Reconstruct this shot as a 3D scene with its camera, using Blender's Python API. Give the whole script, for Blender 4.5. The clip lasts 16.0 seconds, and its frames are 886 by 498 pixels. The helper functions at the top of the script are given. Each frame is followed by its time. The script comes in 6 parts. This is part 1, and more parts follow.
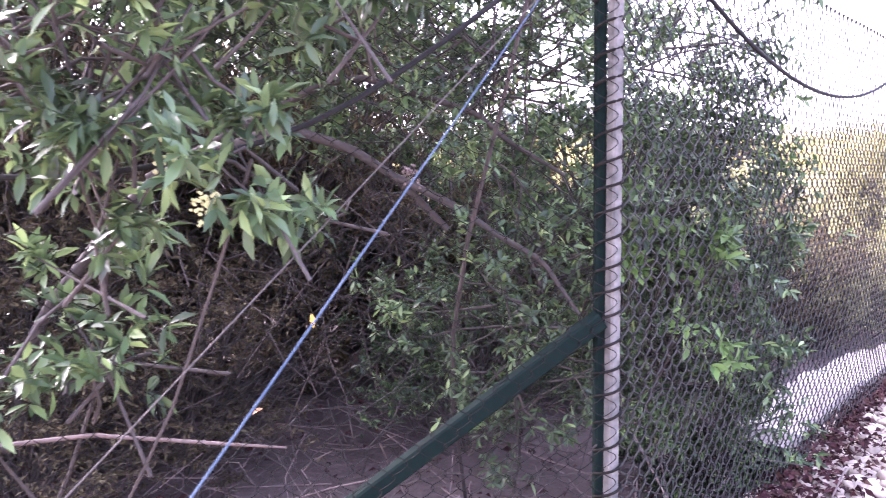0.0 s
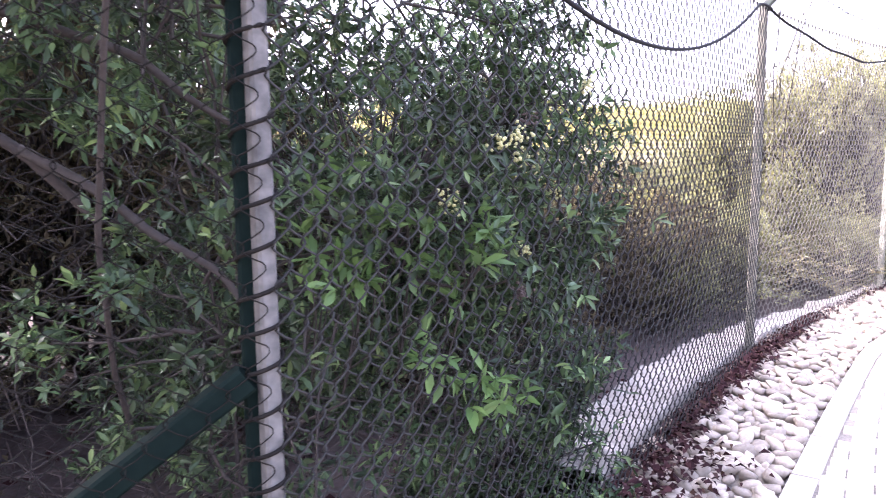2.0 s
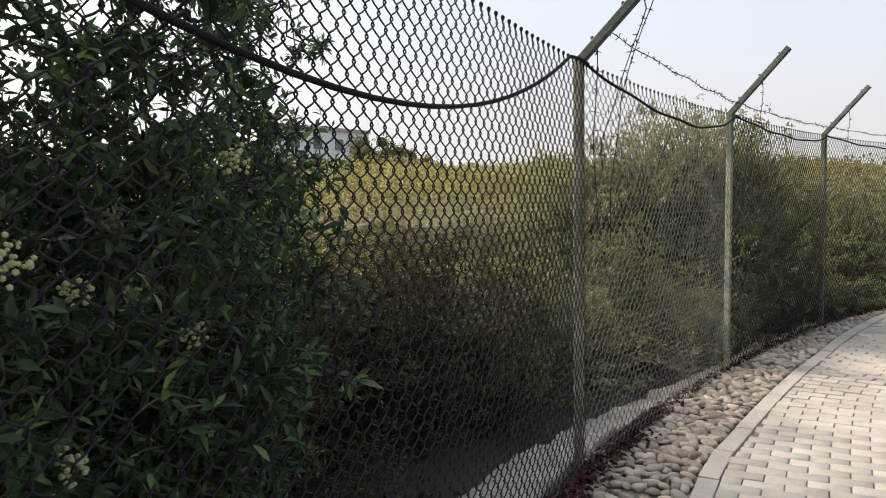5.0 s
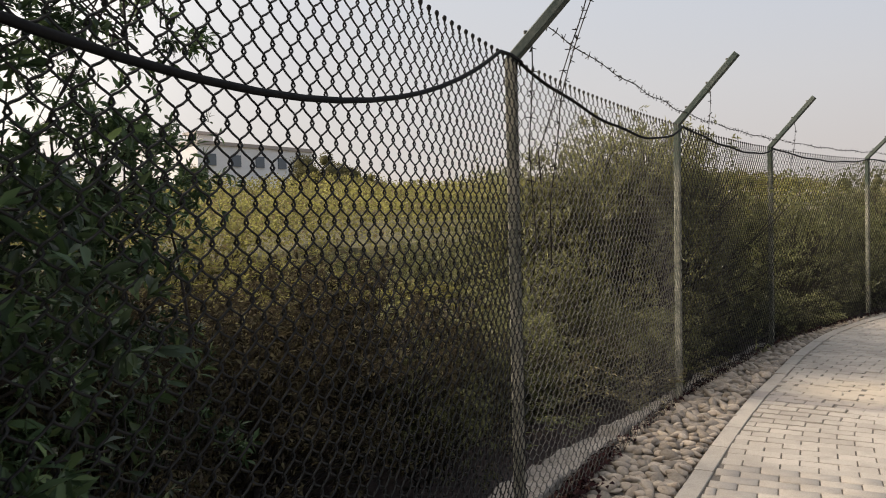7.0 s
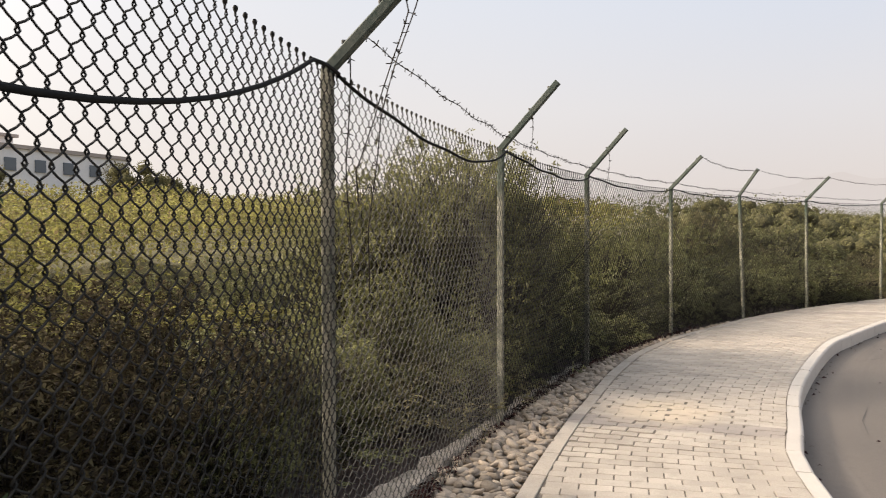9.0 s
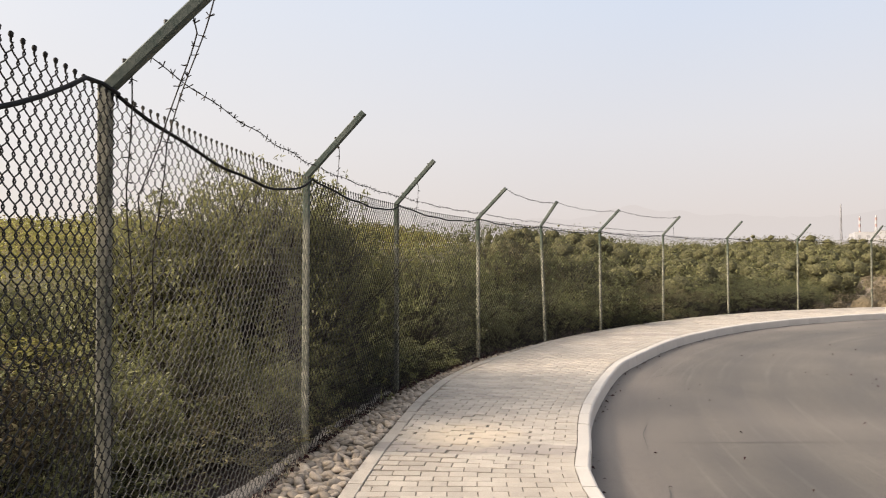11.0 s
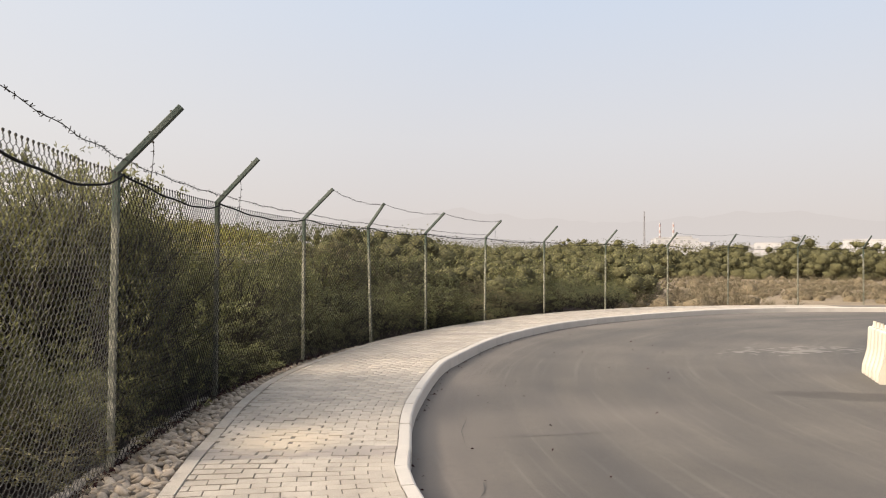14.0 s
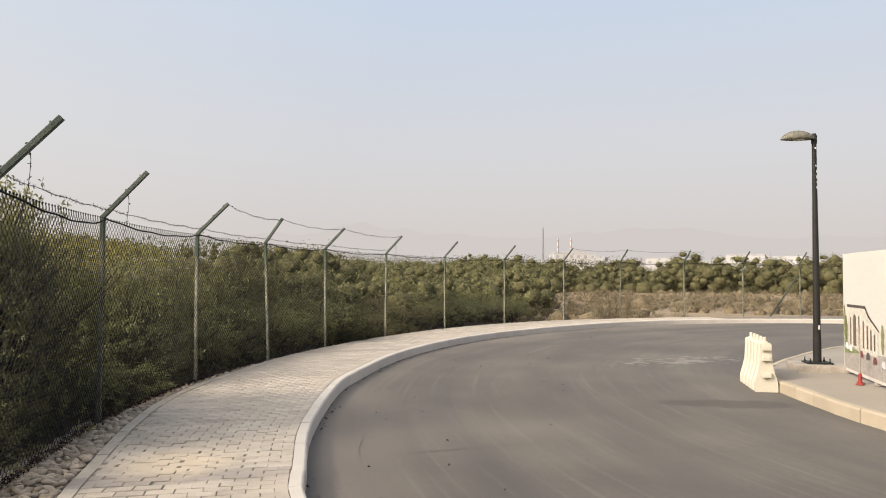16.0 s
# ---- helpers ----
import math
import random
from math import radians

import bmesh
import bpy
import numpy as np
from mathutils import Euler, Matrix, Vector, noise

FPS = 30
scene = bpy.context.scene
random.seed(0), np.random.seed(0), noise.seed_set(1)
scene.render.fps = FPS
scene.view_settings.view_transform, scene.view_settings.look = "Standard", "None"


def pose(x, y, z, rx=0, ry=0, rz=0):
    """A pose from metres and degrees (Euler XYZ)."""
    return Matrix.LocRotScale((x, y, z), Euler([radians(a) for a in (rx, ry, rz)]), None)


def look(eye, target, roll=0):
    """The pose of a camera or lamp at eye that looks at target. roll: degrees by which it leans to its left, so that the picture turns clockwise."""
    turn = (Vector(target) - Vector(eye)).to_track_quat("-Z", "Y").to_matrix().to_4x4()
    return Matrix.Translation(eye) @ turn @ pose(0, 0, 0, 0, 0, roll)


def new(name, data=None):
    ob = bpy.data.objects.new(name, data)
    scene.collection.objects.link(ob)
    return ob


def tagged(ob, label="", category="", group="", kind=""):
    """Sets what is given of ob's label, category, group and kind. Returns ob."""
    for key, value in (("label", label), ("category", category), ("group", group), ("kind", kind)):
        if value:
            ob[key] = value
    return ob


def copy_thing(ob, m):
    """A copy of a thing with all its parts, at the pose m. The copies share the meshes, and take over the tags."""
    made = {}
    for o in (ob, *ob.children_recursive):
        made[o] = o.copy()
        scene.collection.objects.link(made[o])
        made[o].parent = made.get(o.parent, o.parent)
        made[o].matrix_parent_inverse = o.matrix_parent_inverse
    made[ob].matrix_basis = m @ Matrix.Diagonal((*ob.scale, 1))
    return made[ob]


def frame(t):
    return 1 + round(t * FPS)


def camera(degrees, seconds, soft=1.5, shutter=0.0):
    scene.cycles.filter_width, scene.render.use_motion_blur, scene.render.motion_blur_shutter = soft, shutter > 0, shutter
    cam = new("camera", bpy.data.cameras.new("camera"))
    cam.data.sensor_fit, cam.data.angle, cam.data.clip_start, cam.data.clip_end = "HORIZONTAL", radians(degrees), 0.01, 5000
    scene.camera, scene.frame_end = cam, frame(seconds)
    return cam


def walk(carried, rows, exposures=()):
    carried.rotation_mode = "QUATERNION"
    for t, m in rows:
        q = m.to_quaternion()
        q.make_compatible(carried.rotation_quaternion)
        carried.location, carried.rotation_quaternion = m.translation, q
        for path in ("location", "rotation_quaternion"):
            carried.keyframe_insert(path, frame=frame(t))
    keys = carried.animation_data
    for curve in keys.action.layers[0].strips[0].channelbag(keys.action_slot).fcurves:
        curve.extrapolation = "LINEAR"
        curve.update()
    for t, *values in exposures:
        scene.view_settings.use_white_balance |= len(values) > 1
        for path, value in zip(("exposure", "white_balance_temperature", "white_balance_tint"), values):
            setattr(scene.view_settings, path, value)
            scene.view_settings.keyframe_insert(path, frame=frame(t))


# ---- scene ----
cam = camera(60.7, 16.0, soft=1.0, shutter=0.22)
EXPOSURES = [(0, 3.46, 5600, 43), (0.5, 3.32, 5600, 42), (1.5, 3.0, 5600, 38), (2.5, 2.52, 5550, 23), (3, 2.2, 5600, 18), (3.5, 1.8, 5620, 13), (4, 1.12, 5600, 9), (4.5, 0.66, 5850, 7), (5, 0.32, 6150, 8), (7.5, -0.11, 6550, 10), (8.2, 0.0, 6600, 10), (9, 0.2, 6700, 11), (12, 0.2, 6600, 11), (14, 0.12, 6600, 10), (16, 0.03, 6550, 9)]
PATH = [
    (0, (1.053, -0.247, 1.339), (0.66, 1.707, 1.17), -0.7),
    (0.5, (1.193, -0.008, 1.327), (0.886, 1.96, 1.142), -1.5),
    (1, (1.346, 0.205, 1.364), (1.066, 2.171, 1.126), -0.6),
    (1.5, (1.433, 0.439, 1.364), (1.2, 2.412, 1.132), 0.1),
    (2, (1.521, 0.656, 1.354), (1.399, 2.635, 1.094), -0.8),
    (2.5, (1.657, 0.873, 1.378), (1.575, 2.848, 1.077), -0.1),
    (3, (1.76, 1.066, 1.401), (1.751, 3.044, 1.107), 0.5),
    (3.5, (1.826, 1.306, 1.435), (1.929, 3.289, 1.193), 1.1),
    (4, (1.907, 1.457, 1.461), (2.13, 3.434, 1.258), -0.2),
    (4.5, (2.019, 1.556, 1.46), (2.27, 3.534, 1.308), -0.1),
    (5, (2.1, 1.662, 1.462), (2.297, 3.648, 1.344), -0.8),
    (7.5, (2.331, 2.354, 1.486), (2.741, 4.311, 1.43), -1.4),
    (8, (2.348, 2.453, 1.5), (2.855, 4.388, 1.466), -1.0),
    (8.5, (2.396, 2.486, 1.5), (3.039, 4.38, 1.454), -0.4),
    (9, (2.448, 2.469, 1.505), (3.212, 4.317, 1.47), -0.3),
    (9.5, (2.487, 2.463, 1.509), (3.375, 4.256, 1.486), -0.1),
    (12, (2.559, 2.379, 1.53), (3.885, 3.876, 1.581), -0.5),
    (12.5, (2.562, 2.368, 1.534), (3.951, 3.806, 1.576), -0.6),
    (13, (2.559, 2.368, 1.54), (3.983, 3.773, 1.569), -0.5),
    (13.5, (2.556, 2.363, 1.542), (4.016, 3.73, 1.572), 0.1),
    (14, (2.558, 2.366, 1.543), (4.065, 3.68, 1.577), 0.4),
    (14.5, (2.562, 2.337, 1.556), (4.122, 3.588, 1.601), 0.3),
    (15, (2.585, 2.343, 1.547), (4.192, 3.533, 1.599), 0.1),
    (15.5, (2.578, 2.331, 1.548), (4.22, 3.47, 1.611), 0.2),
    (16, (2.571, 2.307, 1.557), (4.233, 3.417, 1.632), 0.2),
]
walk(cam, [(t, look(eye, target, roll)) for t, eye, target, roll in PATH], EXPOSURES)

# ---- light ----
SUN_DIR = Vector((-0.80, 0.36, 0.50)).normalized()      # towards the hazy sun beyond the thicket
sun = new("sun", bpy.data.lights.new("sun", "SUN"))
sun.data.energy, sun.data.angle, sun.data.color = 4.0, radians(9), (1.0, 0.86, 0.70)
sun.matrix_world = look((0, 0, 30), Vector((0, 0, 30)) - SUN_DIR)
tagged(sun, "hazy low afternoon sun", "sun", kind="structure")

world = bpy.data.worlds.new("hazy_sky")
scene.world = world
world.use_nodes = True
wt = world.node_tree
wt.nodes.clear()


def wnode(kind, **inputs):
    n = wt.nodes.new(kind)
    for key, value in inputs.items():
        n.inputs[key].default_value = value
    return n


sky = wnode("ShaderNodeTexSky")
sky.sky_type, sky.sun_disc = "NISHITA", False
sky.sun_elevation = math.asin(SUN_DIR.z)
sky.sun_rotation = math.atan2(SUN_DIR.x, SUN_DIR.y)
sky.air_density, sky.dust_density, sky.ozone_density = 1.2, 6.0, 1.5
coord = wnode("ShaderNodeTexCoord")
sep = wnode("ShaderNodeSeparateXYZ")
wt.links.new(coord.outputs["Generated"], sep.inputs[0])
haze = wnode("ShaderNodeValToRGB")
wt.links.new(sep.outputs["Z"], haze.inputs[0])
stops = [(0.0, (0.625, 0.575, 0.55)), (0.06, (0.645, 0.60, 0.585)), (0.16, (0.64, 0.635, 0.66)), (0.36, (0.55, 0.63, 0.76)), (1.0, (0.46, 0.56, 0.74))]
while len(haze.color_ramp.elements) < len(stops):
    haze.color_ramp.elements.new(0.5)
for e, (p, c) in zip(haze.color_ramp.elements, stops):
    e.position, e.color = p, (*c, 1)
b1, b2, add, wout = wnode("ShaderNodeBackground", Strength=0.012), wnode("ShaderNodeBackground", Strength=1.0), wnode("ShaderNodeAddShader"), wnode("ShaderNodeOutputWorld")
wt.links.new(sky.outputs[0], b1.inputs[0])
toward = wnode("ShaderNodeVectorMath")
toward.operation = "DOT_PRODUCT"
toward.inputs[1].default_value = SUN_DIR
wt.links.new(coord.outputs["Generated"], toward.inputs[0])
spread = wnode("ShaderNodeMapRange")
for key, value in ((1, -0.25), (2, 1.0), (3, 0.0), (4, 0.55)):
    spread.inputs[key].default_value = value
wt.links.new(toward.outputs["Value"], spread.inputs[0])
glow = wnode("ShaderNodeMix")
glow.data_type = "RGBA"
glow.inputs[7].default_value = (0.92, 0.86, 0.78, 1)
wt.links.new(spread.outputs[0], glow.inputs[0])
wt.links.new(haze.outputs[0], glow.inputs[6])
wt.links.new(glow.outputs[2], b2.inputs[0])
wt.links.new(b1.outputs[0], add.inputs[0])
wt.links.new(b2.outputs[0], add.inputs[1])
# the bright haze round the low sun
lobe = wnode("ShaderNodeMath")
lobe.operation = "MAXIMUM"
wt.links.new(toward.outputs["Value"], lobe.inputs[0])
lobe.inputs[1].default_value = 0.0
sharp = wnode("ShaderNodeMath")
sharp.operation = "POWER"
wt.links.new(lobe.outputs[0], sharp.inputs[0])
sharp.inputs[1].default_value = 7.0
gain = wnode("ShaderNodeMath")
gain.operation = "MULTIPLY"
wt.links.new(sharp.outputs[0], gain.inputs[0])
gain.inputs[1].default_value = 7.0
aureole, whole = wnode("ShaderNodeBackground"), wnode("ShaderNodeAddShader")
aureole.inputs[0].default_value = (1.0, 0.90, 0.77, 1)
wt.links.new(gain.outputs[0], aureole.inputs[1])
wt.links.new(add.outputs[0], whole.inputs[0])
wt.links.new(aureole.outputs[0], whole.inputs[1])
wt.links.new(whole.outputs[0], wout.inputs[0])

# ---- mesh helpers ----
rng = np.random.default_rng(7)


def quick_mesh(name, verts, faces):
    """A mesh from numpy arrays: verts (n,3), faces (m,k)."""
    verts, faces = np.asarray(verts, np.float32), np.asarray(faces, np.int32)
    me = bpy.data.meshes.new(name)
    m, k = faces.shape
    me.vertices.add(len(verts))
    me.vertices.foreach_set("co", verts.ravel())
    me.loops.add(m * k)
    me.loops.foreach_set("vertex_index", faces.ravel())
    me.polygons.add(m)
    me.polygons.foreach_set("loop_start", np.arange(0, m * k, k, dtype=np.int32))
    me.update(calc_edges=True)
    return me


def part(name, data, material, parent=None, label="", kind=""):
    """Links a bmesh or a mesh as one object, under a thing if one is given."""
    if isinstance(data, bmesh.types.BMesh):
        me = bpy.data.meshes.new(name)
        data.normal_update()
        data.to_mesh(me)
        data.free()
    else:
        me = data
    if material and not me.materials:
        me.materials.append(material)
    ob = new(name, me)
    if parent:
        ob.parent = parent
    if label or kind:
        tagged(ob, label, kind=kind)
    return ob


def thing(name, at, label, category, group="", kind=""):
    ob = new(name)
    ob.empty_display_size = 0.1
    ob.location = at
    return tagged(ob, label, category, group, kind)


def smooth(me):
    me.polygons.foreach_set("use_smooth", [True] * len(me.polygons))
    return me


def box_bm(size, at=(0, 0, 0), bevel=0.0, turn=0.0, bm=None):
    bm = bm or bmesh.new()
    made = bmesh.ops.create_cube(bm, size=1.0, matrix=Matrix.Translation(at) @ Matrix.Rotation(turn, 4, "Z") @ Matrix.Diagonal((*size, 1)))
    if bevel:
        edges = list({e for v in made["verts"] for e in v.link_edges})
        bmesh.ops.bevel(bm, geom=edges, offset=bevel, segments=2, affect="EDGES", profile=0.7)
    return bm


def tubes(paths, radius, sides=3):
    """Tubes along paths (n, k, 3), radius a number or (n, k)."""
    P = np.asarray(paths, float)
    n, k, _ = P.shape
    T = np.gradient(P, axis=1)
    T /= np.linalg.norm(T, axis=2, keepdims=True) + 1e-9
    ref = np.where(np.abs(T[..., 2:3]) > 0.9, np.array([1.0, 0.2, 0]), np.array([0, 0.1, 1.0]))
    U = np.cross(T, ref)
    U /= np.linalg.norm(U, axis=2, keepdims=True) + 1e-9
    W = np.cross(T, U)
    r = np.broadcast_to(np.asarray(radius, float), (n, k))[..., None]
    rings = [P + r * (math.cos(a) * U + math.sin(a) * W) for a in (2 * math.pi * i / sides for i in range(sides))]
    V = np.stack(rings, 2).reshape(-1, 3)
    base = (np.arange(n)[:, None] * k + np.arange(k - 1)[None]) * sides
    F = np.stack([np.stack([base + i, base + (i + 1) % sides, base + sides + (i + 1) % sides, base + sides + i], -1) for i in range(sides)], 2)
    return V, F.reshape(-1, 4)


def tube_mesh(name, paths, radius, sides=3):
    """One mesh of tubes along paths of unlike length."""
    Vs, Fs, off = [], [], 0
    for p, r in zip(paths, radius if isinstance(radius, list) else [radius] * len(paths)):
        V, F = tubes([p], r, sides)
        Vs.append(V), Fs.append(F + off)
        off += len(V)
    return smooth(quick_mesh(name, np.concatenate(Vs), np.concatenate(Fs)))


def spline(points, step=0.1):
    """A smooth plan curve through points, sampled evenly: places, tangents, lengths."""
    p = np.array(points, float)
    p = np.vstack([2 * p[0] - p[1], p, 2 * p[-1] - p[-2]])
    out = []
    for a, b, c, d in zip(p, p[1:], p[2:], p[3:]):
        t = np.linspace(0, 1, 60, endpoint=False)[:, None]
        out.append(0.5 * (2 * b + (c - a) * t + (2 * a - 5 * b + 4 * c - d) * t**2 + (3 * b - a - 3 * c + d) * t**3))
    q = np.vstack([*out, p[-2:-1]])
    s = np.r_[0, np.cumsum(np.linalg.norm(np.diff(q, axis=0), axis=1))]
    even = np.arange(0, s[-1], step)
    q = np.stack([np.interp(even, s, q[:, i]) for i in (0, 1)], 1)
    tang = np.gradient(q, axis=0)
    tang /= np.linalg.norm(tang, axis=1, keepdims=True)
    return q, tang, even


def at_length(curve, s):
    q, tang, even = curve
    p = np.array([np.interp(s, even, q[:, i]) for i in (0, 1)])
    t = np.array([np.interp(s, even, tang[:, i]) for i in (0, 1)])
    return p, t / np.linalg.norm(t)


# ---- materials ----
def material(name, dark, light, scale=4.0, fine=60.0, rough=0.8, metal=0.0, bump=0.3, dist=0.01, pieces=0.0, ratio=0.5, spec=0.4, contrast=0.25):
    """Two-scale noise between two colours, with bump; pieces: how far single objects or islands differ in brightness."""
    m = bpy.data.materials.new(name)
    m.use_nodes = True
    nt = m.node_tree
    bsdf = nt.nodes["Principled BSDF"]
    N, L = nt.nodes.new, nt.links.new
    tc = N("ShaderNodeTexCoord")
    n1, n2 = N("ShaderNodeTexNoise"), N("ShaderNodeTexNoise")
    n1.inputs["Scale"].default_value, n1.inputs["Detail"].default_value = scale, 5
    n2.inputs["Scale"].default_value, n2.inputs["Detail"].default_value = fine, 4
    geo = N("ShaderNodeNewGeometry")
    for n in (n1, n2):
        L(geo.outputs["Position"], n.inputs["Vector"])
    mixn = N("ShaderNodeMix")
    mixn.inputs[0].default_value = ratio
    L(n1.outputs["Fac"], mixn.inputs[2]), L(n2.outputs["Fac"], mixn.inputs[3])
    ramp = N("ShaderNodeMapRange")
    ramp.inputs[1].default_value, ramp.inputs[2].default_value = 0.5 - contrast, 0.5 + contrast
    L(mixn.outputs[0], ramp.inputs[0])
    col = N("ShaderNodeMix")
    col.data_type = "RGBA"
    col.inputs[6].default_value, col.inputs[7].default_value = (*dark, 1), (*light, 1)
    L(ramp.outputs[0], col.inputs[0])
    last = col.outputs[2]
    if pieces:
        info, addn, rng_node = N("ShaderNodeObjectInfo"), N("ShaderNodeMath"), N("ShaderNodeMapRange")
        fract = N("ShaderNodeMath")
        fract.operation = "FRACT"
        L(info.outputs["Random"], addn.inputs[0]), L(geo.outputs["Random Per Island"], addn.inputs[1])
        L(addn.outputs[0], fract.inputs[0]), L(fract.outputs[0], rng_node.inputs[0])
        rng_node.inputs[3].default_value, rng_node.inputs[4].default_value = 1 - pieces, 1 + pieces
        hsv = N("ShaderNodeHueSaturation")
        L(rng_node.outputs[0], hsv.inputs["Value"]), L(last, hsv.inputs["Color"])
        last = hsv.outputs[0]
    L(last, bsdf.inputs["Base Color"])
    bsdf.inputs["Metallic"].default_value = metal
    bsdf.inputs["Specular IOR Level"].default_value = spec
    rr = N("ShaderNodeMapRange")
    rr.inputs[3].default_value, rr.inputs[4].default_value = max(rough - 0.12, 0.05), min(rough + 0.1, 1)
    L(n1.outputs["Fac"], rr.inputs[0]), L(rr.outputs[0], bsdf.inputs["Roughness"])
    if bump:
        bp = N("ShaderNodeBump")
        bp.inputs["Strength"].default_value, bp.inputs["Distance"].default_value = bump, dist
        L(mixn.outputs[0], bp.inputs["Height"]), L(bp.outputs[0], bsdf.inputs["Normal"])
    return m


def leaf_material(name, colours, through_light=0.35, rough=0.5, spec=0.35, uneven=0.3, patch=0.9):
    """Leaves: each island takes a colour of its own from the row, and lets some light through."""
    m = bpy.data.materials.new(name)
    m.use_nodes = True
    nt = m.node_tree
    N, L = nt.nodes.new, nt.links.new
    bsdf, out = nt.nodes["Principled BSDF"], nt.nodes["Material Output"]
    geo, ramp = N("ShaderNodeNewGeometry"), N("ShaderNodeValToRGB")
    L(geo.outputs["Random Per Island"], ramp.inputs[0])
    while len(ramp.color_ramp.elements) < len(colours):
        ramp.color_ramp.elements.new(0.5)
    for i, (e, c) in enumerate(zip(ramp.color_ramp.elements, colours)):
        e.position, e.color = i / max(1, len(colours) - 1), (*c, 1)
    big = N("ShaderNodeTexNoise")
    big.inputs["Scale"].default_value = patch
    L(geo.outputs["Position"], big.inputs["Vector"])
    rg, hsv = N("ShaderNodeMapRange"), N("ShaderNodeHueSaturation")
    rg.inputs[1].default_value, rg.inputs[2].default_value, rg.inputs[3].default_value, rg.inputs[4].default_value = 0.32, 0.68, 1 - uneven, 1 + uneven
    L(big.outputs["Fac"], rg.inputs[0]), L(rg.outputs[0], hsv.inputs["Value"]), L(ramp.outputs[0], hsv.inputs["Color"])
    L(hsv.outputs[0], bsdf.inputs["Base Color"])
    bsdf.inputs["Roughness"].default_value, bsdf.inputs["Specular IOR Level"].default_value = rough, spec
    tr, mix = N("ShaderNodeBsdfTranslucent"), N("ShaderNodeMixShader")
    L(hsv.outputs[0], tr.inputs[0])
    mix.inputs[0].default_value = through_light
    L(bsdf.outputs[0], mix.inputs[1]), L(tr.outputs[0], mix.inputs[2]), L(mix.outputs[0], out.inputs[0])
    return m


def plain(name, colour, rough=0.6, glow=0.0, metal=0.0):
    m = bpy.data.materials.new(name)
    m.use_nodes = True
    b = m.node_tree.nodes["Principled BSDF"]
    b.inputs["Base Color"].default_value, b.inputs["Roughness"].default_value, b.inputs["Metallic"].default_value = (*colour, 1), rough, metal
    if glow:
        b.inputs["Emission Color"].default_value, b.inputs["Emission Strength"].default_value = (*colour, 1), glow
    return m


# One wire in three tones: the lit bay paler, shaded bays darkened by colour.
M_WIRE = material("weathered_lit_wire", (0.045, 0.042, 0.036), (0.125, 0.115, 0.098), 6, 90, 0.55, 0.0, 0.1, 0.001, spec=0.3)
M_WIRE_BLACK_SHADE = material("black_and_shaded_wire", (0.006, 0.0055, 0.005), (0.02, 0.018, 0.016), 6, 90, 0.9, 0.0, 0.1, 0.001, spec=0.03)
M_WIRE_SHADED = material("shaded_wire", (0.010, 0.0098, 0.0092), (0.032, 0.030, 0.027), 6, 90, 0.7, 0.0, 0.1, 0.001, spec=0.15)
M_POST = material("worn_grey_green_paint", (0.075, 0.080, 0.062), (0.30, 0.275, 0.215), 5, 34, 0.7, 0.0, 0.25, 0.002, contrast=0.14, spec=0.2)
# the corner post's grey, darkened in colour for the shade on it
M_POST_GREY_SHADED = material("shaded_grey_paint", (0.048, 0.048, 0.046), (0.145, 0.138, 0.127), 5, 34, 0.8, 0.0, 0.25, 0.002, contrast=0.14, spec=0.15)
M_POST_WORN = material("pale_worn_green_paint", (0.088, 0.098, 0.072), (0.36, 0.338, 0.262), 6, 34, 0.75, 0.0, 0.25, 0.002, contrast=0.14, spec=0.2)
M_ARM = material("green_arm_paint", (0.030, 0.048, 0.040), (0.105, 0.112, 0.096), 5, 45, 0.6, 0.0, 0.2, 0.002, contrast=0.17, spec=0.2)
M_BRACE = material("dark_green_paint", (0.002, 0.0055, 0.005), (0.006, 0.012, 0.010), 5, 60, 0.85, 0.0, 0.2, 0.002, spec=0.05)
M_CABLE = material("black_cable", (0.006, 0.006, 0.006), (0.018, 0.018, 0.018), 8, 120, 0.8, 0.0, 0.2, 0.001, spec=0.1)
M_BARB = material("rusty_barbed_wire", (0.013, 0.012, 0.0115), (0.04, 0.031, 0.025), 12, 90, 0.6, 0.4, 0.1, 0.001)
M_ASPHALT = material("dusty_asphalt", (0.067, 0.059, 0.051), (0.139, 0.122, 0.105), 0.5, 110, 0.88, 0, 0.8, 0.006, ratio=0.62, contrast=0.15)
M_PAVER = material("concrete_paver", (0.325, 0.28, 0.23), (0.50, 0.44, 0.37), 2.2, 130, 0.85, 0, 0.5, 0.003, pieces=0.10, contrast=0.17)
M_BED = material("joint_sand", (0.11, 0.092, 0.074), (0.24, 0.205, 0.166), 2.5, 90, 0.95, contrast=0.15)
M_KERB = material("kerb_concrete", (0.44, 0.40, 0.355), (0.56, 0.51, 0.455), 3, 110, 0.85, 0, 0.3, 0.003, pieces=0.05)
M_SANDKERB = material("sandy_kerb_concrete", (0.27, 0.225, 0.165), (0.40, 0.34, 0.26), 4, 90, 0.9, 0, 0.4, 0.004, pieces=0.10)
M_STONE = material("river_stone", (0.215, 0.174, 0.136), (0.45, 0.378, 0.30), 11, 70, 0.85, 0, 0.5, 0.004, pieces=0.32, spec=0.2)
M_BEAM = material("raw_concrete", (0.165, 0.143, 0.12), (0.39, 0.345, 0.295), 5, 60, 0.9, 0, 0.8, 0.01, contrast=0.16)
M_SOIL = material("sandy_soil", (0.17, 0.127, 0.082), (0.33, 0.258, 0.168), 0.12, 3.0, 0.95, 0, 0.6, 0.05)
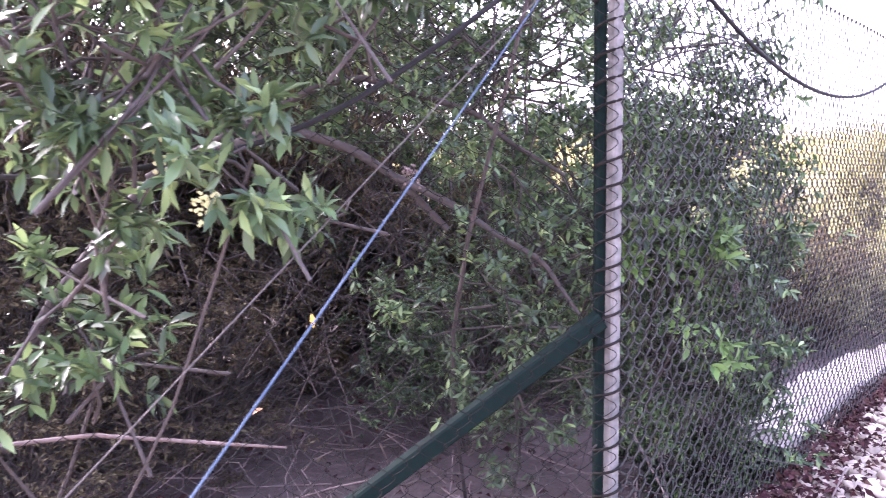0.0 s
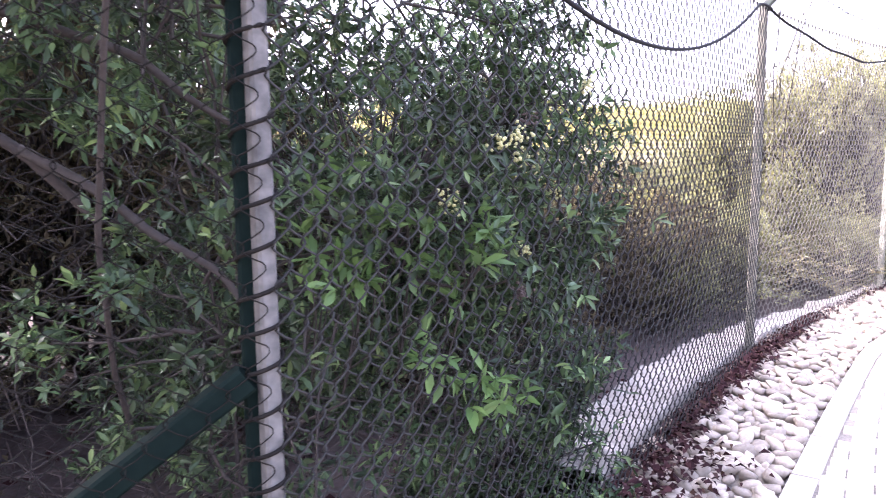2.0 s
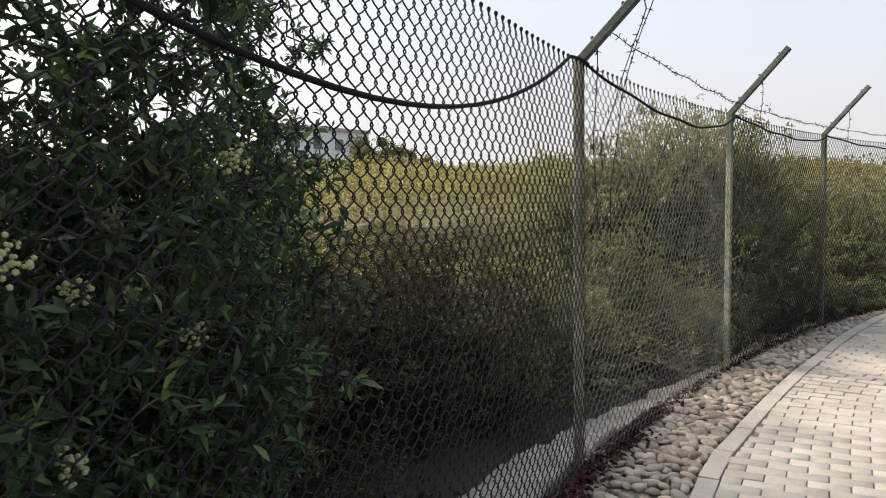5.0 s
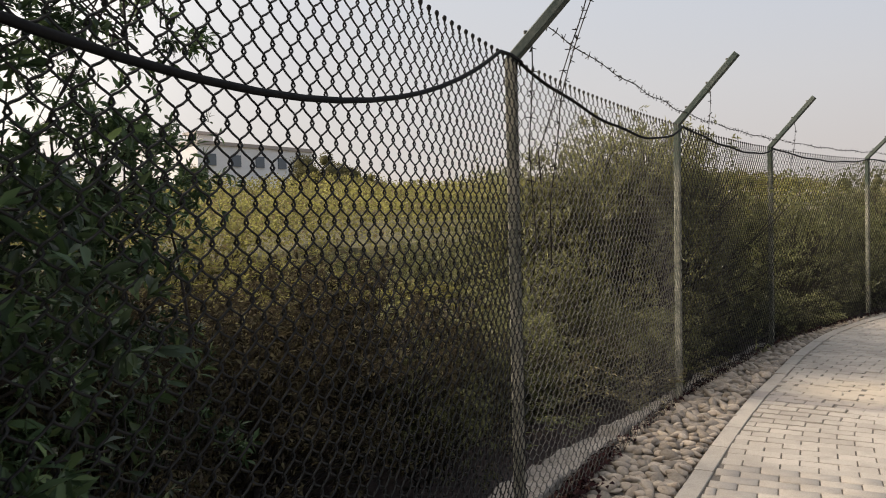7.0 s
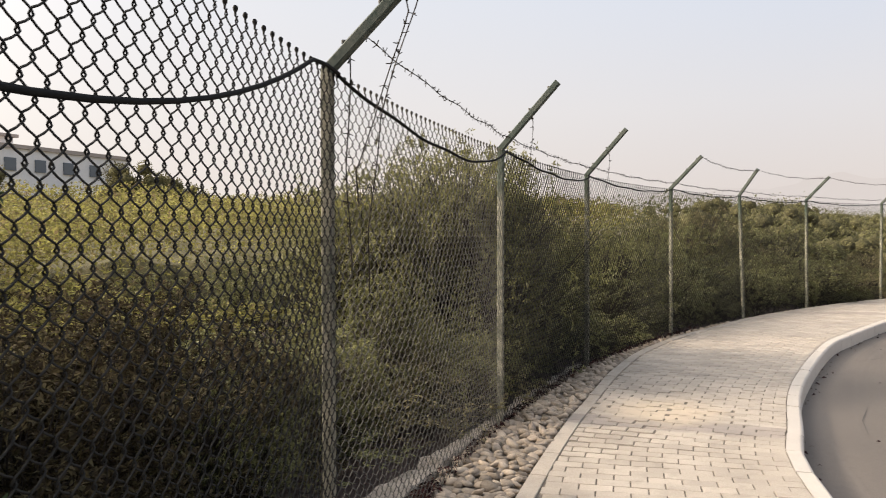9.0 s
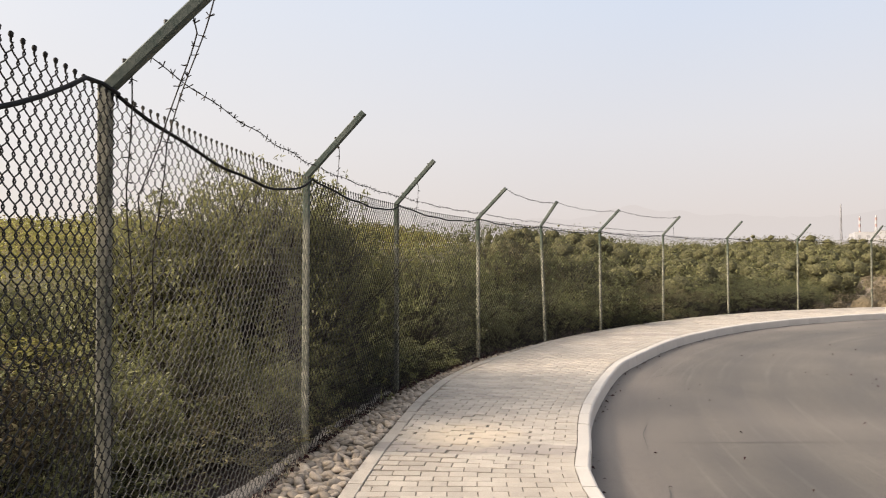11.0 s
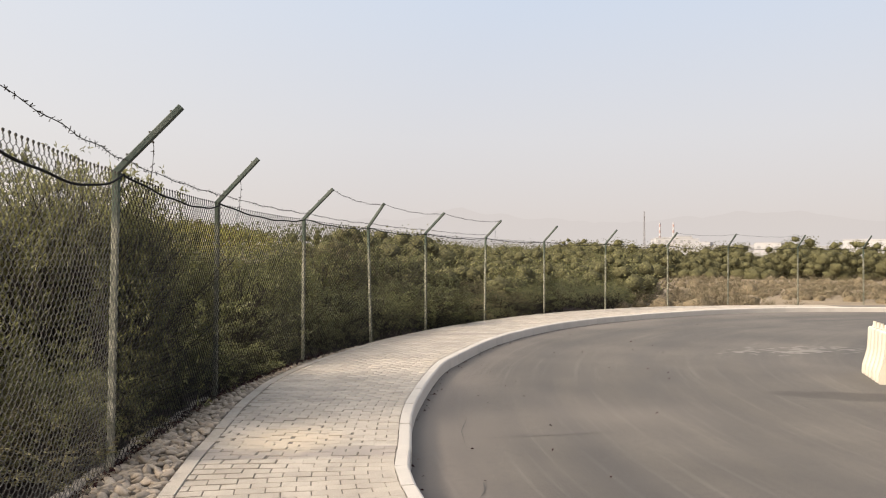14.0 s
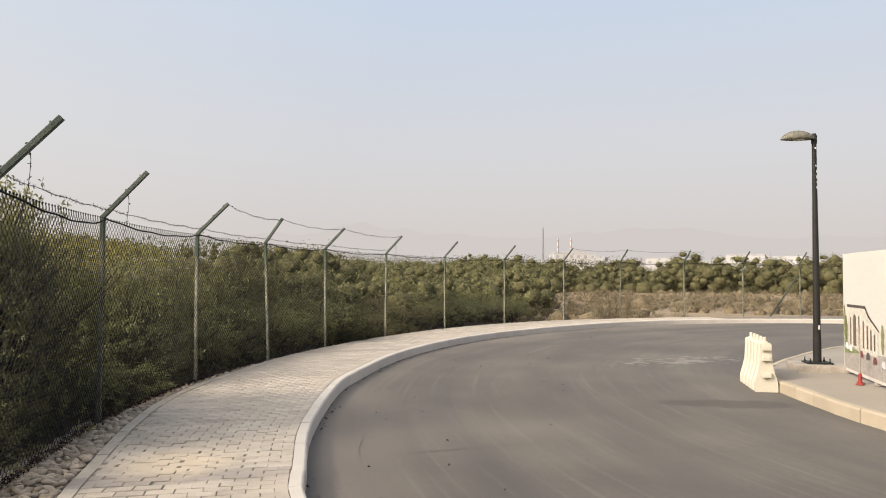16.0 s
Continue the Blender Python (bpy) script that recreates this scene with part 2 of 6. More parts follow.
M_BARK = material("grey_bark", (0.015, 0.012, 0.010), (0.052, 0.042, 0.036), 9, 60, 0.9, 0, 0.8, 0.01)
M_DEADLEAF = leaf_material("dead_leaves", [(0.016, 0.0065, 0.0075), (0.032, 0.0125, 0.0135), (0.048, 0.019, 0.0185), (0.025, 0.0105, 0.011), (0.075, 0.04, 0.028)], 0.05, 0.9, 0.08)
M_LEAF = leaf_material("broad_leaves", [(0.022, 0.037, 0.018), (0.040, 0.067, 0.028), (0.066, 0.106, 0.040), (0.034, 0.056, 0.027), (0.155, 0.215, 0.078)], 0.32, 0.42, 0.35, 0.65, 3.2)
M_MANGROVE = leaf_material("mangrove_leaves", [(0.085, 0.088, 0.044), (0.145, 0.145, 0.063), (0.205, 0.205, 0.076), (0.12, 0.119, 0.056), (0.26, 0.255, 0.108)], 0.38, 0.45, 0.4, 0.5, 1.1)
# brighter copy of the mangrove leaves: light on the tall bush as colour
M_TALL = leaf_material("lit_olive_leaves", [(0.13, 0.128, 0.06), (0.19, 0.188, 0.078), (0.27, 0.262, 0.105), (0.165, 0.155, 0.075), (0.30, 0.29, 0.13)], 0.42, 0.45, 0.35, 0.4, 1.1)
M_THICKET = leaf_material("dark_mangrove_leaves", [(0.072, 0.077, 0.04), (0.125, 0.13, 0.056), (0.175, 0.178, 0.072), (0.104, 0.104, 0.052), (0.26, 0.255, 0.12)], 0.34, 0.42, 0.45, 0.5, 1.3)
M_BROWNLEAF = leaf_material("dry_brown_leaves", [(0.12, 0.098, 0.06), (0.175, 0.145, 0.08), (0.16, 0.15, 0.072), (0.27, 0.235, 0.125)], 0.38, 0.65, 0.25, 0.45, 1.1)
M_FARLEAF = leaf_material("far_mangrove_leaves", [(0.108, 0.10, 0.05), (0.132, 0.123, 0.059), (0.155, 0.143, 0.07), (0.115, 0.104, 0.054)], 0.34, 0.8, 0.1, 0.3, 0.2)
M_STAND = leaf_material("olive_stand_leaves", [(0.115, 0.112, 0.052), (0.165, 0.16, 0.07), (0.225, 0.214, 0.09), (0.14, 0.13, 0.064)], 0.42, 0.6, 0.2, 0.35, 0.25)
# sunlight on the canopy tops is put into this yellow-green
M_SUNLEAF = leaf_material("sunlit_yellow_green_leaves", [(0.185, 0.172, 0.056), (0.25, 0.236, 0.072), (0.325, 0.302, 0.092), (0.17, 0.15, 0.066), (0.17, 0.128, 0.072)], 0.48, 0.6, 0.2)
M_DARKBUSH = leaf_material("withered_leaves", [(0.036, 0.028, 0.019), (0.058, 0.045, 0.029), (0.083, 0.068, 0.038), (0.12, 0.104, 0.058)], 0.26, 0.85, 0.1, 0.45, 1.5)
M_GRASS = leaf_material("dry_grass", [(0.20, 0.155, 0.10), (0.27, 0.217, 0.147), (0.16, 0.126, 0.084), (0.12, 0.104, 0.062), (0.10, 0.093, 0.05)], 0.3, 0.8, 0.1)
M_ROPE = material("blue_rope", (0.022, 0.038, 0.062), (0.065, 0.085, 0.11), 6, 200, 0.9, 0, 0.4, 0.002, spec=0.1)
M_TWINE = material("grey_twine", (0.035, 0.032, 0.028), (0.085, 0.075, 0.067), 6, 200, 0.9, 0, 0.4, 0.002, spec=0.1)
M_FLOWER = plain("cream_buds", (0.34, 0.335, 0.15), 0.7)



def graft(mat, build):
    """Puts a further mix between a material's colour and its surface."""
    nt = mat.node_tree
    bsdf = nt.nodes["Principled BSDF"]
    link = bsdf.inputs["Base Color"].links[0]
    src = link.from_socket
    nt.links.remove(link)
    nt.links.new(build(nt, src), bsdf.inputs["Base Color"])


def vmath(nt, op, a, b=None):
    n = nt.nodes.new("ShaderNodeVectorMath")
    n.operation = op
    for k, v in enumerate((a, b)):
        if v is None:
            continue
        if hasattr(v, "links"):
            nt.links.new(v, n.inputs[k])
        else:
            n.inputs[k].default_value = v
    return n


def math_node(nt, op, a, b=0.0):
    n = nt.nodes.new("ShaderNodeMath")
    n.operation = op
    for k, v in enumerate((a, b)):
        if hasattr(v, "links"):
            nt.links.new(v, n.inputs[k])
        else:
            n.inputs[k].default_value = v
    return n.outputs[0]


def remap(nt, v, a, b, c=0.0, d=1.0):
    n = nt.nodes.new("ShaderNodeMapRange")
    nt.links.new(v, n.inputs[0])
    for k, x in enumerate((a, b, c, d)):
        n.inputs[k + 1].default_value = x
    return n.outputs[0]


def noise_of(nt, vec, scale, detail=4.0):
    n = nt.nodes.new("ShaderNodeTexNoise")
    nt.links.new(vec, n.inputs["Vector"])
    n.inputs["Scale"].default_value, n.inputs["Detail"].default_value = scale, detail
    return n.outputs["Fac"]


def tint(nt, src, fac, colour, blend="MIX"):
    n = nt.nodes.new("ShaderNodeMix")
    n.data_type, n.blend_type = "RGBA", blend
    nt.links.new(fac, n.inputs[0])
    nt.links.new(src, n.inputs[6])
    n.inputs[7].default_value = (*colour, 1)
    return n.outputs[2]


BEND = (21.5, -6.3, 0.0)            # centre of the road's bend
ROAD_Z, GROUND_Z, KERB_W = -0.165, -0.20, 0.115


def road_marks(nt, src):
    geo = nt.nodes.new("ShaderNodeNewGeometry")
    rel = vmath(nt, "SUBTRACT", geo.outputs["Position"], BEND).outputs[0]
    r = vmath(nt, "LENGTH", rel).outputs["Value"]
    sepn = nt.nodes.new("ShaderNodeSeparateXYZ")
    nt.links.new(rel, sepn.inputs[0])
    ang = math_node(nt, "ARCTAN2", sepn.outputs["Y"], sepn.outputs["X"])
    comb = nt.nodes.new("ShaderNodeCombineXYZ")
    nt.links.new(math_node(nt, "MULTIPLY", r, 2.4), comb.inputs[0])
    nt.links.new(math_node(nt, "MULTIPLY", ang, 2.2), comb.inputs[1])
    tracks = noise_of(nt, comb.outputs[0], 1.0, 8.0)
    out = tint(nt, src, remap(nt, tracks, 0.44, 0.66, 0.0, 0.40), (0.066, 0.060, 0.057))
    comb2 = nt.nodes.new("ShaderNodeCombineXYZ")
    nt.links.new(math_node(nt, "MULTIPLY", r, 11.0), comb2.inputs[0])
    nt.links.new(math_node(nt, "MULTIPLY", ang, 5.0), comb2.inputs[1])
    scuffs = noise_of(nt, comb2.outputs[0], 1.0, 5.0)
    out = tint(nt, out, remap(nt, scuffs, 0.55, 0.75, 0.0, 0.16), (0.27, 0.245, 0.22))
    speck = noise_of(nt, geo.outputs["Position"], 14.0, 6.0)
    out = tint(nt, out, remap(nt, speck, 0.52, 0.70, 0.0, 0.35), (0.07, 0.064, 0.06))
    pos = geo.outputs["Position"]
    # wheel paths round the bend, and dust along the kerb
    sway = math_node(nt, "MULTIPLY", math_node(nt, "SUBTRACT", noise_of(nt, pos, 0.35, 2.0), 0.5), 1.4)
    rs = math_node(nt, "ADD", r, sway)
    for at, half, much in ((17.7, 0.45, 0.34), (16.1, 0.4, 0.30), (14.2, 0.5, 0.26), (12.6, 0.45, 0.24)):
        lane = remap(nt, math_node(nt, "ABSOLUTE", math_node(nt, "SUBTRACT", rs, at)), half, 0.1, 0.0, much)
        out = tint(nt, out, lane, (0.058, 0.054, 0.053))
    out = tint(nt, out, remap(nt, rs, 18.3, 19.1, 0.0, 0.30), (0.215, 0.18, 0.155))
    blot, flecks = noise_of(nt, pos, 2.2, 5.0), noise_of(nt, pos, 4.5, 5.0)
    for c, u, long, short, src_noise, swing, much, colour in (
            ((13.45, 4.87, ROAD_Z), (-0.49, 0.872, 0.0), 1.05, 0.36, blot, 1.6, 0.5, (0.040, 0.035, 0.031)),
            ((18.6, 6.9, ROAD_Z), (0.82, -0.57, 0.0), 2.4, 0.9, flecks, 4.5, 0.35, (0.34, 0.315, 0.28))):
        off = vmath(nt, "SUBTRACT", pos, c).outputs[0]
        a = math_node(nt, "DIVIDE", vmath(nt, "DOT_PRODUCT", off, u).outputs["Value"], long)
        s = math_node(nt, "DIVIDE", vmath(nt, "DOT_PRODUCT", off, (-u[1], u[0], 0.0)).outputs["Value"], short)
        r2 = math_node(nt, "ADD", math_node(nt, "MULTIPLY", a, a), math_node(nt, "MULTIPLY", s, s))
        edge = math_node(nt, "ADD", r2, math_node(nt, "MULTIPLY", math_node(nt, "SUBTRACT", src_noise, 0.5), swing))
        out = tint(nt, out, remap(nt, edge, *((1.15, 0.55) if much > 0.45 else (0.25, -0.1)), 0.0, much), colour)
    patches = noise_of(nt, geo.outputs["Position"], 0.22, 3.0)
    return tint(nt, out, remap(nt, patches, 0.5, 0.72, 0.0, 0.35), (0.20, 0.172, 0.146))


graft(M_ASPHALT, road_marks)


def post_wear(nt, src):
    """Green paint still whole near the crank, flaked to pale primer and dust below."""
    geo = nt.nodes.new("ShaderNodeNewGeometry")
    sepn = nt.nodes.new("ShaderNodeSeparateXYZ")
    nt.links.new(geo.outputs["Position"], sepn.inputs[0])
    h = math_node(nt, "ADD", sepn.outputs["Z"], math_node(nt, "MULTIPLY", math_node(nt, "SUBTRACT", noise_of(nt, geo.outputs["Position"], 3.0), 0.5), 1.1))
    out = tint(nt, src, remap(nt, h, 1.72, 1.98, 0.0, 0.9), (0.062, 0.088, 0.066))
    flakes = noise_of(nt, geo.outputs["Position"], 26.0, 5.0)
    return tint(nt, out, remap(nt, flakes, 0.55, 0.66, 0.0, 0.75), (0.085, 0.095, 0.07))


graft(M_POST_WORN, post_wear)


def paving_marks(nt, src):
    geo = nt.nodes.new("ShaderNodeNewGeometry")
    pos = geo.outputs["Position"]
    wob = noise_of(nt, pos, 5.0)
    # drifted sand in a sunken patch
    d = vmath(nt, "LENGTH", vmath(nt, "SUBTRACT", pos, (6.63, 7.68, 0.0)).outputs[0]).outputs["Value"]
    sand = remap(nt, math_node(nt, "ADD", d, math_node(nt, "MULTIPLY", math_node(nt, "SUBTRACT", wob, 0.5), 0.5)), 0.62, 0.22, 0.0, 0.65)
    out = src
    # shadows of posts and bushes, painted as grey bands across the footway
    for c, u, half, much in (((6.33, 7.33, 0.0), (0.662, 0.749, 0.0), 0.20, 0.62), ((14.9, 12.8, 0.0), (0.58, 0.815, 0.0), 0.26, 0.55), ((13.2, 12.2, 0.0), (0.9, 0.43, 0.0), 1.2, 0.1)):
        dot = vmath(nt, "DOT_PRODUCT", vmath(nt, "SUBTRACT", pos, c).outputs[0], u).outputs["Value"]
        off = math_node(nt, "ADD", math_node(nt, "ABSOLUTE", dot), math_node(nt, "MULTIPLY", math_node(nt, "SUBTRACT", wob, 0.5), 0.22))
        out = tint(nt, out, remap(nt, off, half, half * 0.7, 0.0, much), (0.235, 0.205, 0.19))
    out = tint(nt, out, sand, (0.60, 0.49, 0.355))
    big = noise_of(nt, pos, 0.5, 3.0)
    out = tint(nt, out, remap(nt, big, 0.45, 0.75, 0.0, 0.22), (0.54, 0.45, 0.355))
    grime = noise_of(nt, pos, 9.0, 6.0)
    out = tint(nt, out, remap(nt, grime, 0.54, 0.72, 0.0, 0.40), (0.26, 0.225, 0.19))
    spots = noise_of(nt, pos, 1.6, 5.0)
    return tint(nt, out, remap(nt, spots, 0.55, 0.72, 0.0, 0.35), (0.30, 0.26, 0.225))


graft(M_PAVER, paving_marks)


def soil_kinds(nt, src):
    """Dark mud under the mangroves, sand only in the open field to the east."""
    geo = nt.nodes.new("ShaderNodeNewGeometry")
    side = vmath(nt, "DOT_PRODUCT", vmath(nt, "SUBTRACT", geo.outputs["Position"], (2.6, 2.3, 0.0)).outputs[0], (-0.468, 0.883, 0.0)).outputs["Value"]
    return tint(nt, src, remap(nt, side, -1.0, 1.5, 0.0, 1.0), (0.075, 0.058, 0.042))


graft(M_SOIL, soil_kinds)

# ---- plan of the place: curves in metres ----
FENCE = [(1.10, 2.02), (3.21, 5.58), (5.16, 7.855), (7.285, 9.855), (9.87, 11.56), (12.55, 12.87), (15.20, 13.89), (18.40, 14.70), (21.93, 15.16),
         (25.26, 14.93), (28.41, 14.17), (30.745, 12.88), (33.14, 11.11), (35.05, 9.28), (37.33, 7.49), (39.3, 5.2), (40.7, 2.5)]
EDGE = [(-1.7, -5.2), (-0.5, -2.4), (0.85, -0.1), (2.0, 2.2), (3.77, 5.17), (4.53, 6.20), (5.61, 7.47), (6.26, 8.17), (7.39, 9.36), (8.6, 10.45), (10.1, 11.45), (12.6, 12.75)]
KERB = [(1.6, -7.5), (2.1, -3.8), (3.3, 0.3), (4.7, 3.5), (6.24, 5.90), (7.26, 6.96), (8.68, 8.22), (11.03, 9.92), (12.49, 10.71), (14.60, 11.70), (16.39, 12.32), (18.23, 12.78), (20.0, 13.03),
        (22.0, 13.10), (24.77, 12.88), (28.08, 12.22), (30.54, 11.20), (32.41, 9.85), (33.93, 8.25), (35.5, 5.8), (36.6, 3.0), (37.3, -1.0), (37.5, -6.0)]
ISLAND = [(8.2, -1.4), (10.6, 1.2), (12.74, 2.93), (13.65, 3.55), (15.15, 4.42), (15.95, 4.76), (17.0, 4.92), (19.0, 4.85), (22.0, 4.4), (26.0, 3.0), (29.0, 0.6), (30.6, -4.0)]
c_fence, c_edge, c_kerb, c_island = spline(FENCE), spline(EDGE), spline(KERB), spline(ISLAND)


def left_of(t):
    return np.array([-t[1], t[0]])


def ribbon(name, curve, off_a, off_b, za, zb, mat, label, category, s0=0, s1=1e9, parent=None):
    """A flat strip along a curve between two offsets to its left."""
    q, t, e = curve
    keep = (e >= s0) & (e <= s1)
    q, t = q[keep], t[keep]
    n = np.stack([-t[:, 1], t[:, 0]], 1)
    A, B = q + n * off_a, q + n * off_b
    V = np.vstack([np.c_[A, np.full(len(A), za)], np.c_[B, np.full(len(B), zb)]])
    k = len(A)
    i = np.arange(k - 1)
    F = np.stack([i, i + 1, i + 1 + k, i + k], 1) if off_b > off_a else np.stack([i + k, i + 1 + k, i + 1, i], 1)
    return tagged(part(name, quick_mesh(name, V, F), mat, parent), label, category, kind="structure")


# ---- ground: one sheet to the horizon ----
def ground_sheet():
    g = np.sign(np.linspace(-1, 1, 161)) * np.abs(np.linspace(-1, 1, 161)) ** 3.2 * 2600
    X, Y = np.meshgrid(g + 15, g + 10)
    Z = np.array([noise.noise(Vector((x * 0.25, y * 0.25, 0))) for x, y in zip(X.ravel(), Y.ravel())]).reshape(X.shape) * 0.05 + GROUND_Z - 0.05
    k = 161
    i, j = np.meshgrid(np.arange(k - 1), np.arange(k - 1))
    a = (j * k + i).ravel()
    return tagged(part("ground", smooth(quick_mesh("ground", np.c_[X.ravel(), Y.ravel(), Z.ravel()], np.stack([a, a + 1, a + k + 1, a + k], 1))), M_SOIL),
                  "dry sandy brown ground of the open field and thicket floor", "ground", kind="structure")


ground_sheet()

M_MUD = material("thicket_floor", (0.034, 0.025, 0.023), (0.105, 0.075, 0.068), 1.3, 25, 0.95, 0, 0.9, 0.03)


def thicket_floor():
    pts = [(-4.6, -0.9), (-1.65, 0.62), (1.0, 1.93)] + [tuple(p) for p in c_fence[0][6:320:6]]
    nn = [Vector((-0.43, 0.9)), Vector((-0.43, 0.9)), Vector((-0.75, 0.66))] + [Vector(tuple(left_of(t))) for t in c_fence[1][6:320:6]]
    offs = [0.06, 0.5, 1.2, 2.2, 3.6, 5.5, 8.0, 11.0]
    V = [(x + n.x * o, y + n.y * o, GROUND_Z + 0.05 - 0.012 * o + 0.035 * noise.noise(Vector((x * 1.5 + n.x * o, y * 1.5 + n.y * o, 4)))) for (x, y), n in zip(pts, nn) for o in offs]
    k = len(offs)
    F = [(i * k + j, (i + 1) * k + j, (i + 1) * k + j + 1, i * k + j + 1) for i in range(len(pts) - 1) for j in range(k - 1)]
    return tagged(part("thicket_floor", smooth(quick_mesh("thicket_floor", V, F)), M_MUD), "dark leaf-strewn mud under the mangroves", "ground", kind="structure")


thicket_floor()


def road_surface():
    q, t, e = c_kerb
    keep = slice(0, None, 4)
    n = np.stack([-t[:, 1], t[:, 0]], 1)
    outer = (q - n * (KERB_W - 0.02))[keep]
    centre = np.array([20.0, -6.0])
    rings = [outer + (centre - outer) * f for f in (0, 0.08, 0.2, 0.4, 0.7, 0.97)]
    k = len(outer)
    V = np.vstack([np.c_[r, np.full(k, ROAD_Z)] for r in rings])
    i = np.arange(k - 1)
    F = np.vstack([np.stack([i + k * a, i + k * (a + 1), i + 1 + k * (a + 1), i + 1 + k * a], 1) for a in range(len(rings) - 1)])
    return tagged(part("road", quick_mesh("road", V, F), M_ASPHALT), "worn dusty grey asphalt road bending inside the kerb", "road", kind="structure")


road_surface()

# ---- pavement: bed, kerb, edging ----
c_outer = spline(EDGE[:-1] + FENCE[5:])


def to_outer(p):
    d = np.linalg.norm(c_outer[0] - p, axis=1)
    i = int(d.argmin())
    return d[i], c_outer[0][i]


def pavement_bed():
    q, t, e = c_kerb
    pts = q[::4]
    out = np.array([to_outer(p)[1] for p in pts])
    k = len(pts)
    V = np.vstack([np.c_[pts, np.full(k, -0.007)], np.c_[out, np.full(k, -0.007)]])
    i = np.arange(k - 1)
    return tagged(part("pavement", quick_mesh("pavement", V, np.stack([i, i + 1, i + 1 + k, i + k], 1)), M_BED), "sandy bed of the paved footway", "pavement", kind="structure")


pavement = pavement_bed()


def kerb_block(length, mat):
    """A kerb stone with a rounded road edge; x along, y away from the road."""
    prof = [(0.0, -0.30), (0.0, -0.022), (0.005, -0.009), (0.013, -0.001), (0.024, 0.004), (KERB_W, 0.004), (KERB_W, -0.30)]
    bm = bmesh.new()
    g = 0.004
    a = [bm.verts.new((-length / 2 + g, y - KERB_W, z)) for y, z in prof]
    b = [bm.verts.new((length / 2 - g, y - KERB_W, z)) for y, z in prof]
    n = len(prof)
    for i in range(n):
        bm.faces.new((a[i], b[i], b[(i + 1) % n], a[(i + 1) % n]))
    bm.faces.new(a), bm.faces.new(b[::-1])
    bmesh.ops.recalc_face_normals(bm, faces=bm.faces)
    me = bpy.data.meshes.new("kerb_stone")
    bm.to_mesh(me)
    bm.free()
    me.materials.append(mat)
    return me


def kerb_run(name, curve, label, spacing, mat, side=1, s0=0.0, s1=1e9):
    root = tagged(new(name), label, "kerb", kind="structure")
    me = kerb_block(spacing, mat)
    s = s0 + spacing / 2
    while s < min(curve[2][-1], s1):
        p, t = at_length(curve, s)
        ob = new("kerb_stone", me)
        ob.parent = root
        ang = math.degrees(math.atan2(t[1], t[0])) + (0 if side > 0 else 180)
        ob.matrix_basis = pose(p[0], p[1], rng.normal(0, 0.002), rng.normal(0, 0.15), rng.normal(0, 0.15), ang + rng.normal(0, 0.15))
        s += spacing
    return root


kerb_run("kerb", c_kerb, "pale concrete kerb stones curving along the footway", 0.5, M_KERB)


def paver_mesh(name, lx, ly, mat):
    """A paving block with a worn chamfer, top at z = 0."""
    bm = bmesh.new()
    c = 0.0022
    rings = [(lx / 2, ly / 2, -0.05), (lx / 2, ly / 2, -c), (lx / 2 - c, ly / 2 - c, 0)]
    vs = [[bm.verts.new((sx * x, sy * y, z)) for sx, sy in ((-1, -1), (1, -1), (1, 1), (-1, 1))] for x, y, z in rings]
    for lo, hi in zip(vs, vs[1:]):
        for i in range(4):
            bm.faces.new((lo[i], lo[(i + 1) % 4], hi[(i + 1) % 4], hi[i]))
    bm.faces.new(vs[-1])
    bm.normal_update()
    me = bpy.data.meshes.new(name)
    bm.to_mesh(me)
    bm.free()
    me.materials.append(mat)
    return me


def edging():
    root = tagged(new("edging"), "row of pale concrete edging blocks beside the cobbles", "edging", kind="structure")
    me = paver_mesh("edging_block", 0.495, 0.105, M_PAVER)
    s = 0.2
    while s < c_edge[2][-1] - 0.2:
        p, t = at_length(c_edge, s)
        n = left_of(t)
        ob = new("edging_block", me)
        ob.parent = root
        ob.matrix_basis = pose(p[0] + n[0] * 0.052, p[1] + n[1] * 0.052, 0.005 + rng.normal(0, 0.002), rng.normal(0, 0.5), rng.normal(0, 0.2), math.degrees(math.atan2(t[1], t[0])) + rng.normal(0, 0.2))
        s += 0.502


edging()

# ---- boulder strip between the edging and the fence ----
def strip_bed():
    q, t, e = c_edge
    n = np.stack([-t[:, 1], t[:, 0]], 1)
    A = q + n * 0.108
    B = np.array([c_fence[0][np.linalg.norm(c_fence[0] - p, axis=1).argmin()] for p in q])
    far = np.linalg.norm(B - q, axis=1)
    B = np.where((far[:, None] > 1.0), q + n * 0.85, B)
    k = len(q)
    V = np.vstack([np.c_[A, np.full(k, -0.03)], np.c_[B, np.full(k, -0.022)]])
    i = np.arange(k - 1)
    return tagged(part("cobble_strip", quick_mesh("cobble_strip", V, np.stack([i, i + 1, i + 1 + k, i + k], 1)), M_BED), "strip of rounded river stones set beside the fence", "cobbles", kind="structure"), A, B


cobble_strip, STRIP_A, STRIP_B = strip_bed()


def stone_mesh(seed):
    bm = bmesh.new()
    bmesh.ops.create_icosphere(bm, subdivisions=2, radius=1.0)
    for v in bm.verts:
        d = 1 + 0.42 * noise.noise(v.co * 1.1 + Vector((seed * 7.3, 0, 0))) + 0.14 * noise.noise(v.co * 2.6 + Vector((seed * 3.3, 5, 0)))
        v.co *= d
        if v.co.z > 0.62:
            v.co.z = 0.62 + (v.co.z - 0.62) * 0.35
    me = bpy.data.meshes.new("stone")
    bm.to_mesh(me)
    bm.free()
    me.materials.append(M_STONE)
    return smooth(me)


STONES = [stone_mesh(i) for i in range(10)]


